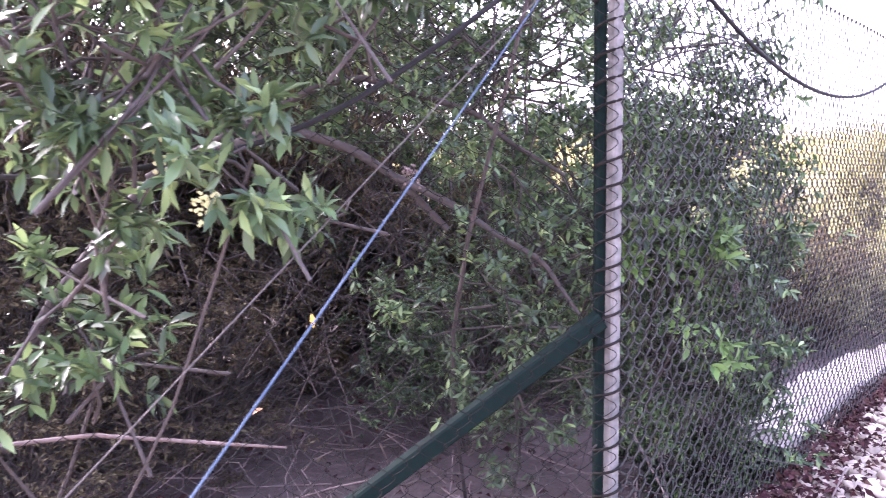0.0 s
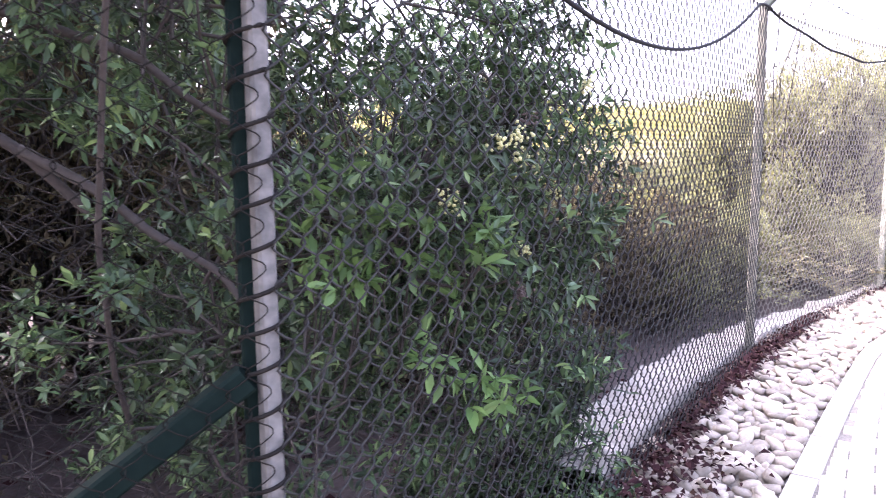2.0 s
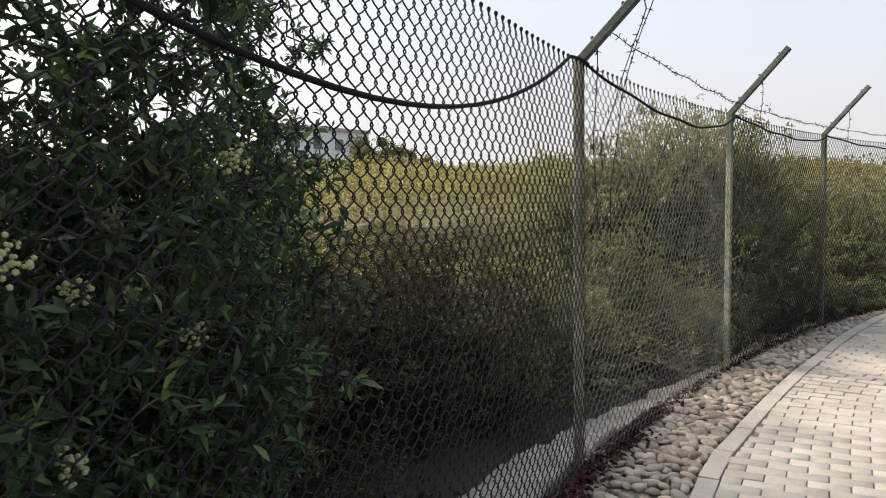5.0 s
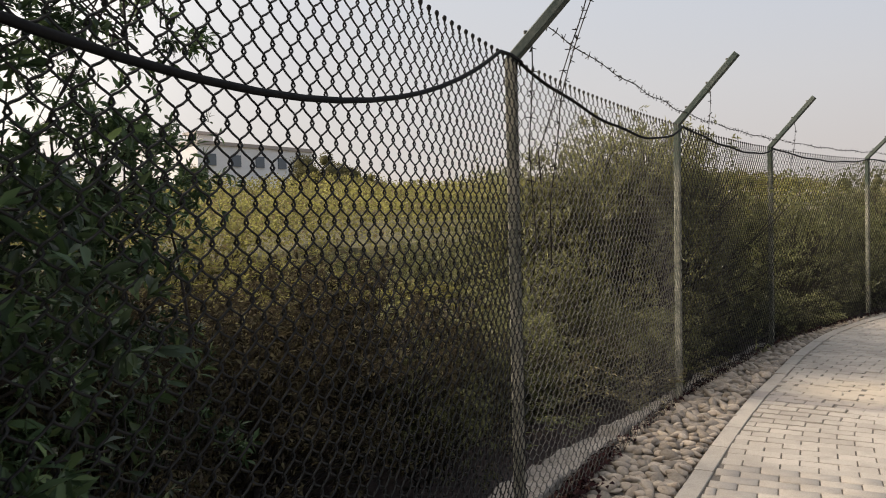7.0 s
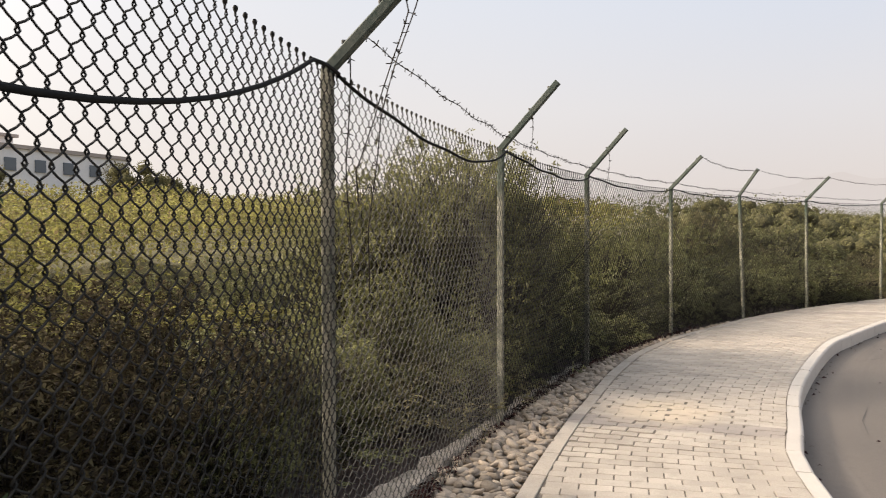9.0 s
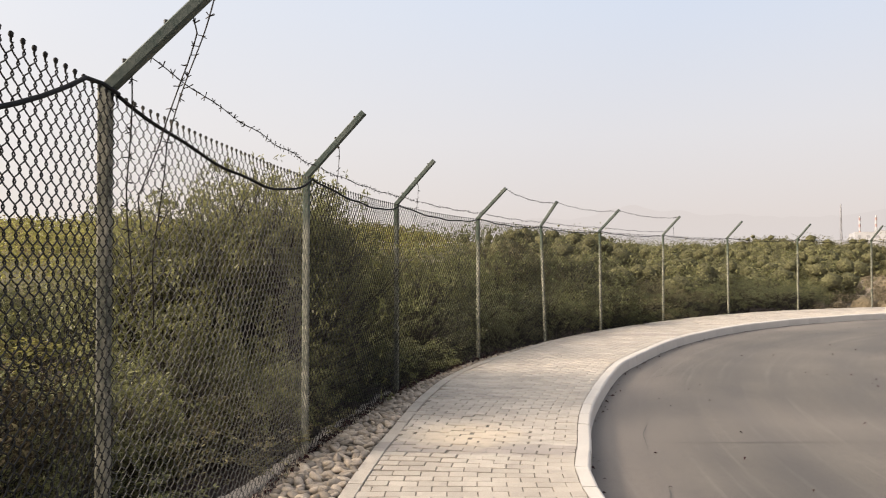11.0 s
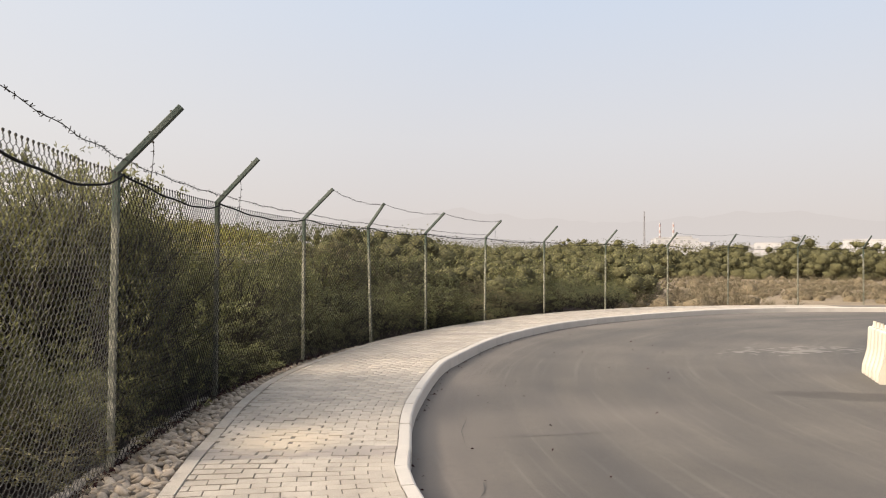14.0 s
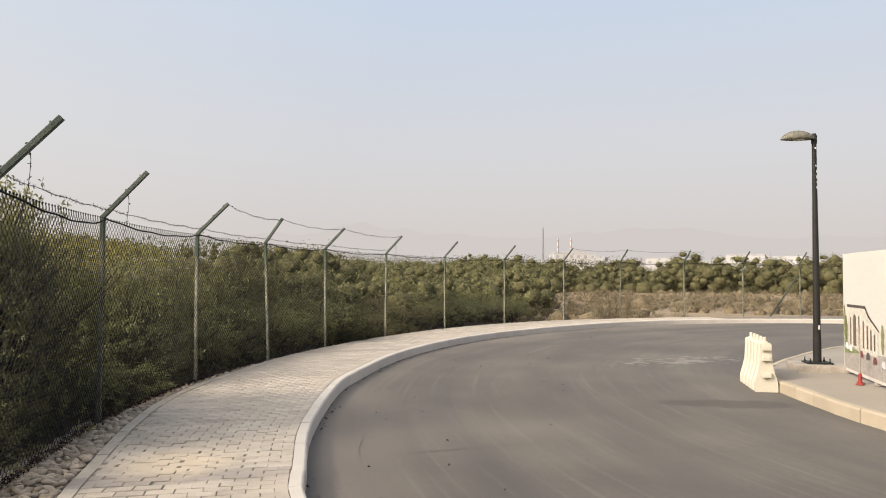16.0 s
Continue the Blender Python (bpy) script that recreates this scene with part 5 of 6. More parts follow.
def crowns(name, label, blobs, count, low, high, mat, gen, core=0.7):
    """Leafy crowns over a shaded core of twigs, one pair of meshes for a whole stand."""
    c, dirs = blob_points(blobs, count, gen, 0.85)
    c = c + gen.normal(0, 0.14, c.shape) * np.array([b[3] for b in blobs]).mean()
    c[:, 2] = np.maximum(c[:, 2], -0.1)
    V, F = leaves(c, unit(dirs + gen.normal(0, 0.8, c.shape) + np.array([0, 0, 0.3])), gen.uniform(low, high, len(c)), aspect=0.6, gen=gen)
    tagged(part(name, quick_mesh(name, V, F), mat), label, "trees", kind="stuff")
    ball = bmesh.new()
    bmesh.ops.create_icosphere(ball, subdivisions=1, radius=core)
    bv = np.array([v.co[:] for v in ball.verts])
    bf = np.array([[v.index for v in f.verts] for f in ball.faces])
    ball.free()
    cv, cf = [], []
    for k, q in enumerate(blobs):
        lump = 1 + gen.normal(0, 0.16, (len(bv), 1))
        cv.append(np.array(q[:3]) + bv * lump * np.array(q[3:6]))
        cf.append(bf + k * len(bv))
    tagged(part(name + "_twigs", quick_mesh(name + "_twigs", np.concatenate(cv), np.concatenate(cf)), M_CLUMP), "shaded inner twigs of the " + label.split(" of ")[-1], "trees", kind="stuff")


def crown_blobs(x, y, top, r, gen, lumps=12):
    out = []
    for k in range(lumps):
        q = r * gen.uniform(0.16, 0.5)
        a = gen.normal(0, 0.6, 2) * r
        out.append((x + a[0], y + a[1], max(top - q - min(r * gen.uniform(0, 1.1), top * 0.8), 0.2), q * 1.2, q * 1.2, q, q * q))
    return out


def belt_crowns():
    """Rounded crowns of unlike size along the far side of the field, and the rolling stand of bushes west of it."""
    gen = np.random.default_rng(14)
    blobs = []
    for _ in range(190):
        az, d, r = gen.uniform(radians(-8), radians(34)), 97 + gen.exponential(9.0), gen.uniform(1.1, 2.6)
        x, y = EYE[0] + d * math.cos(az), EYE[1] + d * math.sin(az)
        top = min(3.0 + (d - 97) * 0.13, 5.2) * gen.uniform(0.7, 1.1) + 1.2 * noise.noise(Vector((x * 0.09, y * 0.09, 8)))
        blobs += crown_blobs(x, y, top, r, gen)
    crowns("tree_belt", "belt of rounded olive-green trees beyond the dry field", blobs, 200000, 0.10, 0.22, M_FARLEAF, gen, 0.8)
    blobs = []
    for _ in range(230):
        az, d = gen.uniform(radians(27.4), radians(50)), math.exp(gen.uniform(math.log(23), math.log(105)))
        x, y = EYE[0] + d * math.cos(az), EYE[1] + d * math.sin(az)
        if np.hypot(*(c_fence[0] - (x, y)).T).min() < 3.5:
            continue
        blobs += crown_blobs(x, y, canopy_height(x, y) * gen.uniform(0.72, 1.12), gen.uniform(0.7, 1.1) * (0.9 + d / 60), gen)
    crowns("bush_stand", "rolling stand of olive mangrove bushes beyond the fence", blobs, 240000, 0.07, 0.16, M_STAND, gen, 0.7)


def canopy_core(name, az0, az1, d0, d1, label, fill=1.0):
    """An opaque dark sheet under the far leaves, standing for their shaded inner branches."""
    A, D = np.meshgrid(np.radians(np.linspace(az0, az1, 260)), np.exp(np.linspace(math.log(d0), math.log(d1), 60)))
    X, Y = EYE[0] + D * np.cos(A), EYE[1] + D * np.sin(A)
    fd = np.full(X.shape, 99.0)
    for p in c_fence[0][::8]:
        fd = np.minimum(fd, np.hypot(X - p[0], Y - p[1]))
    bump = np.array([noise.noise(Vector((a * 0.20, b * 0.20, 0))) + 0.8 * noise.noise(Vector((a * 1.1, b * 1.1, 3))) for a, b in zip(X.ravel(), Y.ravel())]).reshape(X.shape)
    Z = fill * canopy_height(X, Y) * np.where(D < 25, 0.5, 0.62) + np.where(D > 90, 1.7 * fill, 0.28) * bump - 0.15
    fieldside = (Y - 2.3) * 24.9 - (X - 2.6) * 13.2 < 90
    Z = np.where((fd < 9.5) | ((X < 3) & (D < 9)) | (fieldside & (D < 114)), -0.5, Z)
    r, c = X.shape
    i, j = np.meshgrid(np.arange(c - 1), np.arange(r - 1))
    a = (j * c + i).ravel()
    F = np.stack([a, a + 1, a + c + 1, a + c], 1)
    F = F[(Z.ravel()[F] > -0.4).any(1)]
    tagged(part(name, quick_mesh(name, np.c_[X.ravel(), Y.ravel(), Z.ravel()], F), M_CORE), label, "mangroves", kind="stuff")


M_CLUMP = material("dense_leafy_twigs", (0.055, 0.051, 0.027), (0.15, 0.14, 0.067), 2.6, 11, 0.95, 0, 1.0, 0.15, ratio=0.6, contrast=0.16, spec=0.1)
M_CORE = material("shaded_inner_branches", (0.06, 0.053, 0.028), (0.16, 0.14, 0.065), 1.5, 9, 0.95, 0, 0.8, 0.2)
far_canopy()
belt_crowns()
canopy_core("canopy_mass", 20, 140, 8.5, 135, "dark sheet standing for the shaded inner branches of the far mangroves")
canopy_core("canopy_belt", -8, 34, 112, 140, "dark sheet standing for the shaded inner branches of the belt beyond the field", 0.6)


# ---- dry field ----
M_TUFT = material("dense_dry_grass", (0.10, 0.079, 0.05), (0.25, 0.20, 0.13), 1.2, 14, 0.95, 0, 1.0, 0.1, ratio=0.6, contrast=0.16, spec=0.1)


def dry_grass():
    gen = np.random.default_rng(12)
    n = 1150
    d = np.exp(gen.uniform(math.log(31), math.log(112), n))
    az = gen.uniform(math.radians(-6), math.radians(31), n)
    x, y = 2.5 + d * np.cos(az), 2.3 + d * np.sin(az)
    keep = np.array([np.hypot(*(c_fence[0] - (a, b)).T).min() > 0.8 and a > 20 for a, b in zip(x, y)]) & ((y - 2.3) * 24.9 - (x - 2.6) * 13.2 < 8)
    kx, ky = c_kerb[0][:, 0], c_kerb[0][:, 1]
    keep &= np.hypot(x - 22, y + 6.5) > 20.6
    keep &= np.array([noise.noise(Vector((a * 0.09, b * 0.16, 5))) > -0.3 for a, b in zip(x, y)])
    x, y, d = x[keep], y[keep], d[keep]
    per = 150
    wide = gen.uniform(0.3, 0.75, len(x)) * np.where(gen.uniform(0, 1, len(x)) < 0.15, 1.5, 1.0)
    X, Y, W = (np.repeat(v, per) for v in (x, y, wide))
    out = unit(gen.normal(0, 1, (len(X), 3)))
    out[:, 2] = np.abs(out[:, 2])
    at = out * (gen.uniform(0, 1, (len(X), 1)) ** 0.5) * W[:, None] * np.array([1.0, 1.0, 0.95])
    V, F = leaves(np.c_[X, Y, np.full(len(X), GROUND_Z - 0.05)] + at, unit(out + np.array([0, 0, 0.5]) + gen.normal(0, 0.35, out.shape)), gen.uniform(0.08, 0.2, len(X)), aspect=0.16, gen=gen)
    ball = bmesh.new()
    bmesh.ops.create_icosphere(ball, subdivisions=1, radius=1.0)
    bv = np.array([v.co[:] for v in ball.verts])
    bf = np.array([[v.index for v in f.verts] for f in ball.faces])
    ball.free()
    cv = [np.array((a, b, GROUND_Z - 0.05)) + bv * (1 + gen.normal(0, 0.18, (len(bv), 1))) * np.array((w * 0.55, w * 0.55, w * 0.55)) for a, b, w in zip(x, y, wide)]
    tagged(part("grass_tufts", quick_mesh("grass_tufts", np.concatenate(cv), np.concatenate([bf + k * len(bv) for k in range(len(cv))])), M_TUFT), "rounded dense hearts of the dry grass tufts", "grass", kind="stuff")
    tagged(part("dry_grass", quick_mesh("dry_grass", V, F), M_GRASS), "tufts of dry straw-coloured grass in the open field", "grass", kind="stuff")


dry_grass()


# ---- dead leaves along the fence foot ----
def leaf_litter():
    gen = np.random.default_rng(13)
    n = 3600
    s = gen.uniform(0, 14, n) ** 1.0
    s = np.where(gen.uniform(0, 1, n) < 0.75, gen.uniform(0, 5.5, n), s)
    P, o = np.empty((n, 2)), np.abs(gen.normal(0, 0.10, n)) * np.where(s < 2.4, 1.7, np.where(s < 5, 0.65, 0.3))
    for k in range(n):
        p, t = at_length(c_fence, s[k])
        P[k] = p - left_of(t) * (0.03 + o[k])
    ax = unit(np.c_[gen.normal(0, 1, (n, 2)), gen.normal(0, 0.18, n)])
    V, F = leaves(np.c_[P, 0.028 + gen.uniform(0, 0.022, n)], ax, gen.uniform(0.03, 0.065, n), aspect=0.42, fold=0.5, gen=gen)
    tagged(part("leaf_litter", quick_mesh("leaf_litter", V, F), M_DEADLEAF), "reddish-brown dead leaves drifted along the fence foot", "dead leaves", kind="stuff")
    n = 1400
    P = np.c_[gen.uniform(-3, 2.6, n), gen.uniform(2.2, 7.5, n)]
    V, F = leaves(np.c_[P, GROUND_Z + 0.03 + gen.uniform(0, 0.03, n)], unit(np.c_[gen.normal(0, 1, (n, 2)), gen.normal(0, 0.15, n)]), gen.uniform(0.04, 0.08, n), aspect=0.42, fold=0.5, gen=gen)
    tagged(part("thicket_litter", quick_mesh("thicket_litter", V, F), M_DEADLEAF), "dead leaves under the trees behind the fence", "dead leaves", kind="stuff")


leaf_litter()

# ---- the island across the road ----
M_ISLAND = material("sandy_paving", (0.19, 0.165, 0.137), (0.30, 0.265, 0.222), 1.0, 70, 0.9, 0, 0.3, 0.004)
M_WHITEPLASTIC = material("white_plastic", (0.40, 0.365, 0.295), (0.51, 0.475, 0.40), 3, 40, 0.55, 0, 0.1, 0.003)
M_LAMP = material("black_lamp_paint", (0.008, 0.0075, 0.007), (0.022, 0.021, 0.02), 4, 60, 0.6, 0.0, 0.1, 0.001, spec=0.2)
M_LAMPHEAD = material("dusty_lamp_paint", (0.075, 0.07, 0.055), (0.19, 0.178, 0.142), 9, 60, 0.6, 0.0, 0.1, 0.001, spec=0.3)
M_PANEL = material("white_hoarding", (0.46, 0.43, 0.40), (0.56, 0.53, 0.495), 0.8, 20, 0.6, 0, 0.05, 0.002)


def island():
    q, t, e = c_island
    pts = list(q[::5]) + [np.array((30.6, -12.0)), np.array((8.2, -12.0))]
    bm = bmesh.new()
    top = [bm.verts.new((p[0], p[1], -0.004)) for p in pts]
    bm.faces.new(top)
    bmesh.ops.triangulate(bm, faces=bm.faces[:])
    return tagged(part("island_pavement", bm, M_ISLAND), "sandy paved island on the inner side of the road", "pavement", kind="structure")


island()
kerb_run("island_kerb", c_island, "sandy worn kerb stones round the paved island", 0.6, M_SANDKERB, side=-1)


def lathe(profile, sides=24, centre=(0, 0)):
    bm = bmesh.new()
    rings = [[bm.verts.new((centre[0] + r * math.cos(2 * math.pi * k / sides), centre[1] + r * math.sin(2 * math.pi * k / sides), z)) for k in range(sides)] for r, z in profile]
    for a, b in zip(rings, rings[1:]):
        for k in range(sides):
            bm.faces.new((a[k], a[(k + 1) % sides], b[(k + 1) % sides], b[k]))
    bm.faces.new(rings[0][::-1]), bm.faces.new(rings[-1])
    return bm


LAMP = (16.95, 4.20)
plinth = tagged(part("plinth", box_bm((0.80, 0.80, 0.15), (LAMP[0], LAMP[1], 0.036), 0.03, radians(24)), M_BEAM), "square concrete plinth under the street lamp", "plinth", kind="structure")


def street_lamp():
    root = thing("street_lamp", (*LAMP, 0.106), "black tapered street lamp with a flat dome head", "street lamp")
    bm = lathe([(0.068, 0.03), (0.068, 0.35), (0.062, 0.6), (0.050, 2.0), (0.041, 3.0), (0.038, 3.80), (0.034, 3.81), (0.034, 3.96)], 16)
    part("pole", bm, M_LAMP, root)
    part("base_plate", box_bm((0.40, 0.40, 0.03), (0, 0, 0.015), 0.004, radians(24)), M_LAMP, root)
    for k in range(4):
        a = radians(24 + 45 + 90 * k)
        part("bolt", lathe([(0.018, 0.03), (0.018, 0.055), (0.010, 0.056), (0.010, 0.10)], 6, (0.22 * math.cos(a), 0.22 * math.sin(a))), M_LAMP, root)
    way = Vector((-0.50, 0.86, 0)).normalized()
    ang = math.atan2(way.y, way.x)
    head = new("head", None)
    head.parent = root
    bm = bmesh.new()
    rows = [(-0.02, 0.02, 0.10), (0.02, 0.06, 0.16), (0.10, 0.115, 0.25), (0.20, 0.145, 0.31), (0.30, 0.155, 0.34), (0.40, 0.15, 0.33), (0.49, 0.125, 0.29), (0.56, 0.09, 0.23), (0.61, 0.05, 0.15), (0.64, 0.0, 0.06)]
    rings = []
    for x, hgt, w in rows:
        ring = []
        for k in range(13):
            u = -1 + 2 * k / 12
            ring.append(bm.verts.new((x, u * w / 2, hgt * (1 - u * u) ** 0.6)))
        rings.append(ring)
    for a, b in zip(rings, rings[1:]):
        for k in range(12):
            bm.faces.new((a[k], b[k], b[k + 1], a[k + 1]))
    for a, b in zip(rings, rings[1:]):
        bm.faces.new((a[0], a[-1], b[-1], b[0]))
    bmesh.ops.recalc_face_normals(bm, faces=bm.faces)
    bpy.data.objects.remove(head)
    head = part("head", bm, M_LAMPHEAD, root, "dusty olive-grey flat dome lamp head")
    smooth(head.data)
    head.matrix_basis = Matrix.Translation((0.0, 0.0, 3.86)) @ Matrix.Rotation(ang, 4, "Z") @ Matrix.Diagonal((0.88, 0.9, 1.0, 1))
    me = bpy.data.meshes.new("glass")
    bm = lathe([(0.11, -0.012), (0.11, 0.0)], 16)
    glass = part("glass", bm, plain("lamp_glass", (0.35, 0.35, 0.33), 0.2), head, "frosted lamp glass")
    glass.location = (0.28, 0, -0.002)
    scrap = material("torn_white_sticker", (0.5, 0.49, 0.47), (0.72, 0.71, 0.69), 30, 90, 0.8)
    for z, a, w, h in ((3.70, -2.5, 0.030, 0.03), (3.40, -2.3, 0.018, 0.03), (3.30, -2.0, 0.022, 0.04), (3.20, -2.2, 0.014, 0.05), (3.12, -1.9, 0.02, 0.03), (3.02, -2.1, 0.026, 0.03), (0.62, -2.4, 0.035, 0.07)):
        rr = 0.0405 if z > 2 else 0.0625
        sticker = part("sticker", box_bm((0.003, w, h)), scrap, root, "torn white sticker scrap")
        sticker.matrix_basis = Matrix.Translation((rr * math.cos(a), rr * math.sin(a), z)) @ Matrix.Rotation(a, 4, "Z")
    collar = part("collar", lathe([(0.045, 3.78), (0.047, 3.80), (0.047, 3.92), (0.04, 3.94)], 16), M_LAMP, root)
    return root


street_lamp()


def water_barrier():
    """A white plastic road barrier with a stepped foot, ribs and lugs."""
    root = thing("road_barrier", (15.45, 4.86, ROAD_Z), "white plastic water-filled road barrier standing at the kerb", "road barrier")
    bm = bmesh.new()
    prof = [(0.165, 0.0), (0.17, 0.03), (0.165, 0.15), (0.125, 0.30), (0.095, 0.44), (0.085, 0.60), (0.080, 0.77), (0.06, 0.80)]
    xs = np.linspace(-0.6, 0.6, 61)
    rings = []
    for x in xs:
        rib = 0.06 * (0.5 + 0.5 * math.cos(2 * math.pi * x / 0.24)) ** 3
        ring = [bm.verts.new((x, -(w - rib * (0.8 if z < 0.1 else 1)), z)) for w, z in prof] + [bm.verts.new((x, w - rib * (0.8 if z < 0.1 else 1), z)) for w, z in prof[::-1]]
        rings.append(ring)
    n = len(rings[0])
    for a, b in zip(rings, rings[1:]):
        for k in range(n):
            bm.faces.new((a[k], b[k], b[(k + 1) % n], a[(k + 1) % n]))
    bm.faces.new(rings[0]), bm.faces.new(rings[-1][::-1])
    bmesh.ops.recalc_face_normals(bm, faces=bm.faces)
    part("body", bm, M_WHITEPLASTIC, root)
    for x in (-0.50, -0.26, 0.0, 0.24, 0.50):
        lug = part("lug", lathe([(0.045, 0.79), (0.045, 0.815), (0.028, 0.82), (0.024, 0.89)], 10, (x, 0)), M_WHITEPLASTIC, root)
    for z in (0.28, 0.55, 0.72):
        part("hinge", box_bm((0.075, 0.13, 0.085), (-0.625, 0, z), 0.02), M_WHITEPLASTIC, root)
    root.matrix_basis = pose(15.45, 4.86, ROAD_Z, 0, 0, math.degrees(math.atan2(0.38, 0.92))) @ Matrix.Diagonal((1, 1, 0.93, 1))
    return root


water_barrier()


def hoarding():
    """White site hoarding with a printed street picture along its lower half."""
    a, d = Vector((16.8, 3.75, 0)), Vector((-0.937, -0.349, 0))
    ang = math.degrees(math.atan2(d.y, d.x))
    root = thing("hoarding", a, "white site hoarding with a printed street scene on its lower part", "hoarding")
    root.matrix_basis = pose(a.x, a.y, 0, 0, 0, ang)
    part("panel", box_bm((5.0, 0.05, 1.92), (2.5, 0, 1.01), 0.004), M_PANEL, root)
    for x in (0.06, 1.6, 3.2):
        part("foot", box_bm((0.06, 0.20, 0.05), (x, 0.06, 0.025), 0.006), M_BEAM, root, "concrete foot")
    def poly(name, pts, colour, label, y=0.029):
        m = material(name + "_print", tuple(c * 0.45 for c in colour), tuple(min(1, c * 1.45) for c in colour), 22, 70, 0.6, 0, 0)
        bm = bmesh.new()
        bm.faces.new([bm.verts.new((x, -y, z)) for x, z in pts])
        return part(name, bm, m, root, label)
    def arch(x, z, w, h, colour, label, y):
        pts = [(x - w / 2, z), (x + w / 2, z)] + [(x + w / 2 * math.cos(a), z + h - w / 2 + w / 2 * math.sin(a)) for a in np.linspace(0, math.pi, 8)]
        return poly("printed_arch", pts, colour, label, y)
    poly("printed_road", [(0.04, 0.10), (3.6, 0.10), (3.6, 0.50), (1.9, 0.46), (0.04, 0.34)], (0.30, 0.275, 0.255), "printed grey road")
    poly("printed_lawn", [(0.05, 0.34), (0.95, 0.40), (0.30, 0.52), (0.05, 0.55)], (0.17, 0.20, 0.085), "printed green lawn", 0.031)
    poly("printed_house", [(0.28, 0.44), (1.75, 0.42), (1.75, 0.80), (1.28, 1.0), (1.15, 1.12), (0.28, 1.12)], (0.50, 0.46, 0.40), "printed pale arcaded house", 0.031)
    poly("printed_roof", [(0.24, 1.10), (1.16, 1.10), (1.30, 0.98), (1.80, 0.78), (1.80, 0.81), (1.32, 1.02), (1.18, 1.145), (0.24, 1.145)], (0.07, 0.06, 0.055), "printed dark roof edge", 0.033)
    for k, (x, h) in enumerate(((0.42, 0.44), (0.64, 0.50), (0.86, 0.48), (1.08, 0.42), (1.27, 0.36), (1.44, 0.30), (1.60, 0.25))):
        arch(x, 0.50, 0.065 if k != 1 else 0.17, h, (0.13, 0.10, 0.08), "printed dark archway", 0.033)
        poly("printed_pillar", [(x + 0.09, 0.46), (x + 0.115, 0.46), (x + 0.115, 0.50 + h), (x + 0.09, 0.50 + h)], (0.66, 0.62, 0.56), "printed pale pillar", 0.034)
    for x, low, high, wide, c in ((0.085, 0.50, 1.16, 0.075, (0.20, 0.20, 0.085)), (0.17, 0.50, 0.98, 0.085, (0.15, 0.155, 0.07)), (0.25, 0.52, 0.84, 0.07, (0.23, 0.225, 0.10)), (1.95, 0.46, 0.92, 0.12, (0.20, 0.21, 0.10)), (2.2, 0.46, 0.86, 0.14, (0.17, 0.18, 0.08)), (2.42, 0.46, 0.80, 0.10, (0.22, 0.22, 0.11))):
        f = np.linspace(0, 2 * math.pi, 17)[:-1]
        edge = [(max(x + wide * 0.5 * math.cos(a) * (1.25 if k % 2 else 0.8), 0.02), (low + high) / 2 + (high - low) / 2 * math.sin(a) * (1.0 if k % 2 else 0.86)) for k, a in enumerate(f)]
        poly("printed_tree", edge, c, "printed yellow-green tree", 0.035)
    for x, z, c in ((0.22, 0.47, (0.7, 0.7, 0.7)), (0.42, 0.45, (0.62, 0.62, 0.62)), (0.98, 0.40, (0.16, 0.05, 0.05)), (1.30, 0.40, (0.11, 0.09, 0.09)), (1.62, 0.36, (0.15, 0.05, 0.05)), (2.0, 0.34, (0.5, 0.5, 0.52))):
        poly("printed_car", [(x - 0.085, z - 0.05), (x + 0.085, z - 0.05), (x + 0.085, z + 0.005), (x + 0.05, z + 0.05), (x - 0.05, z + 0.05), (x - 0.085, z + 0.005)], c, "printed parked car", 0.036)
        poly("printed_wheel", [(x - 0.06, z - 0.065), (x - 0.03, z - 0.065), (x - 0.03, z - 0.035), (x - 0.06, z - 0.035)], (0.03, 0.03, 0.03), "printed wheel", 0.038)
    return root


hoarding()


def marker_post():
    root = thing("marker_post", (15.35, 3.42, 0), "thin white marker post on a red foot", "marker post")
    red = material("red_plastic", (0.17, 0.017, 0.015), (0.26, 0.032, 0.026), 8, 60, 0.5, 0, 0.1, 0.002)
    part("foot", box_bm((0.26, 0.10, 0.02), (0, 0, 0.01), 0.006), red, root, "red foot plate")
    part("socket", lathe([(0.030, 0.02), (0.026, 0.15), (0.015, 0.16)], 10), red, root, "red socket")
    part("pole", lathe([(0.011, 0.15), (0.011, 0.85), (0.008, 0.86)], 8), M_BEAM, root)


marker_post()

# ---- marks and litter on the road ----
def flat_patch(name, outline, z, mat, label, category):
    bm = bmesh.new()
    f = bm.faces.new([bm.verts.new((x, y, z)) for x, y in outline])
    if f.calc_center_median() and f.normal.z < 0:
        f.normal_flip()
    return tagged(part(name, bm, mat), label, category, kind="structure")


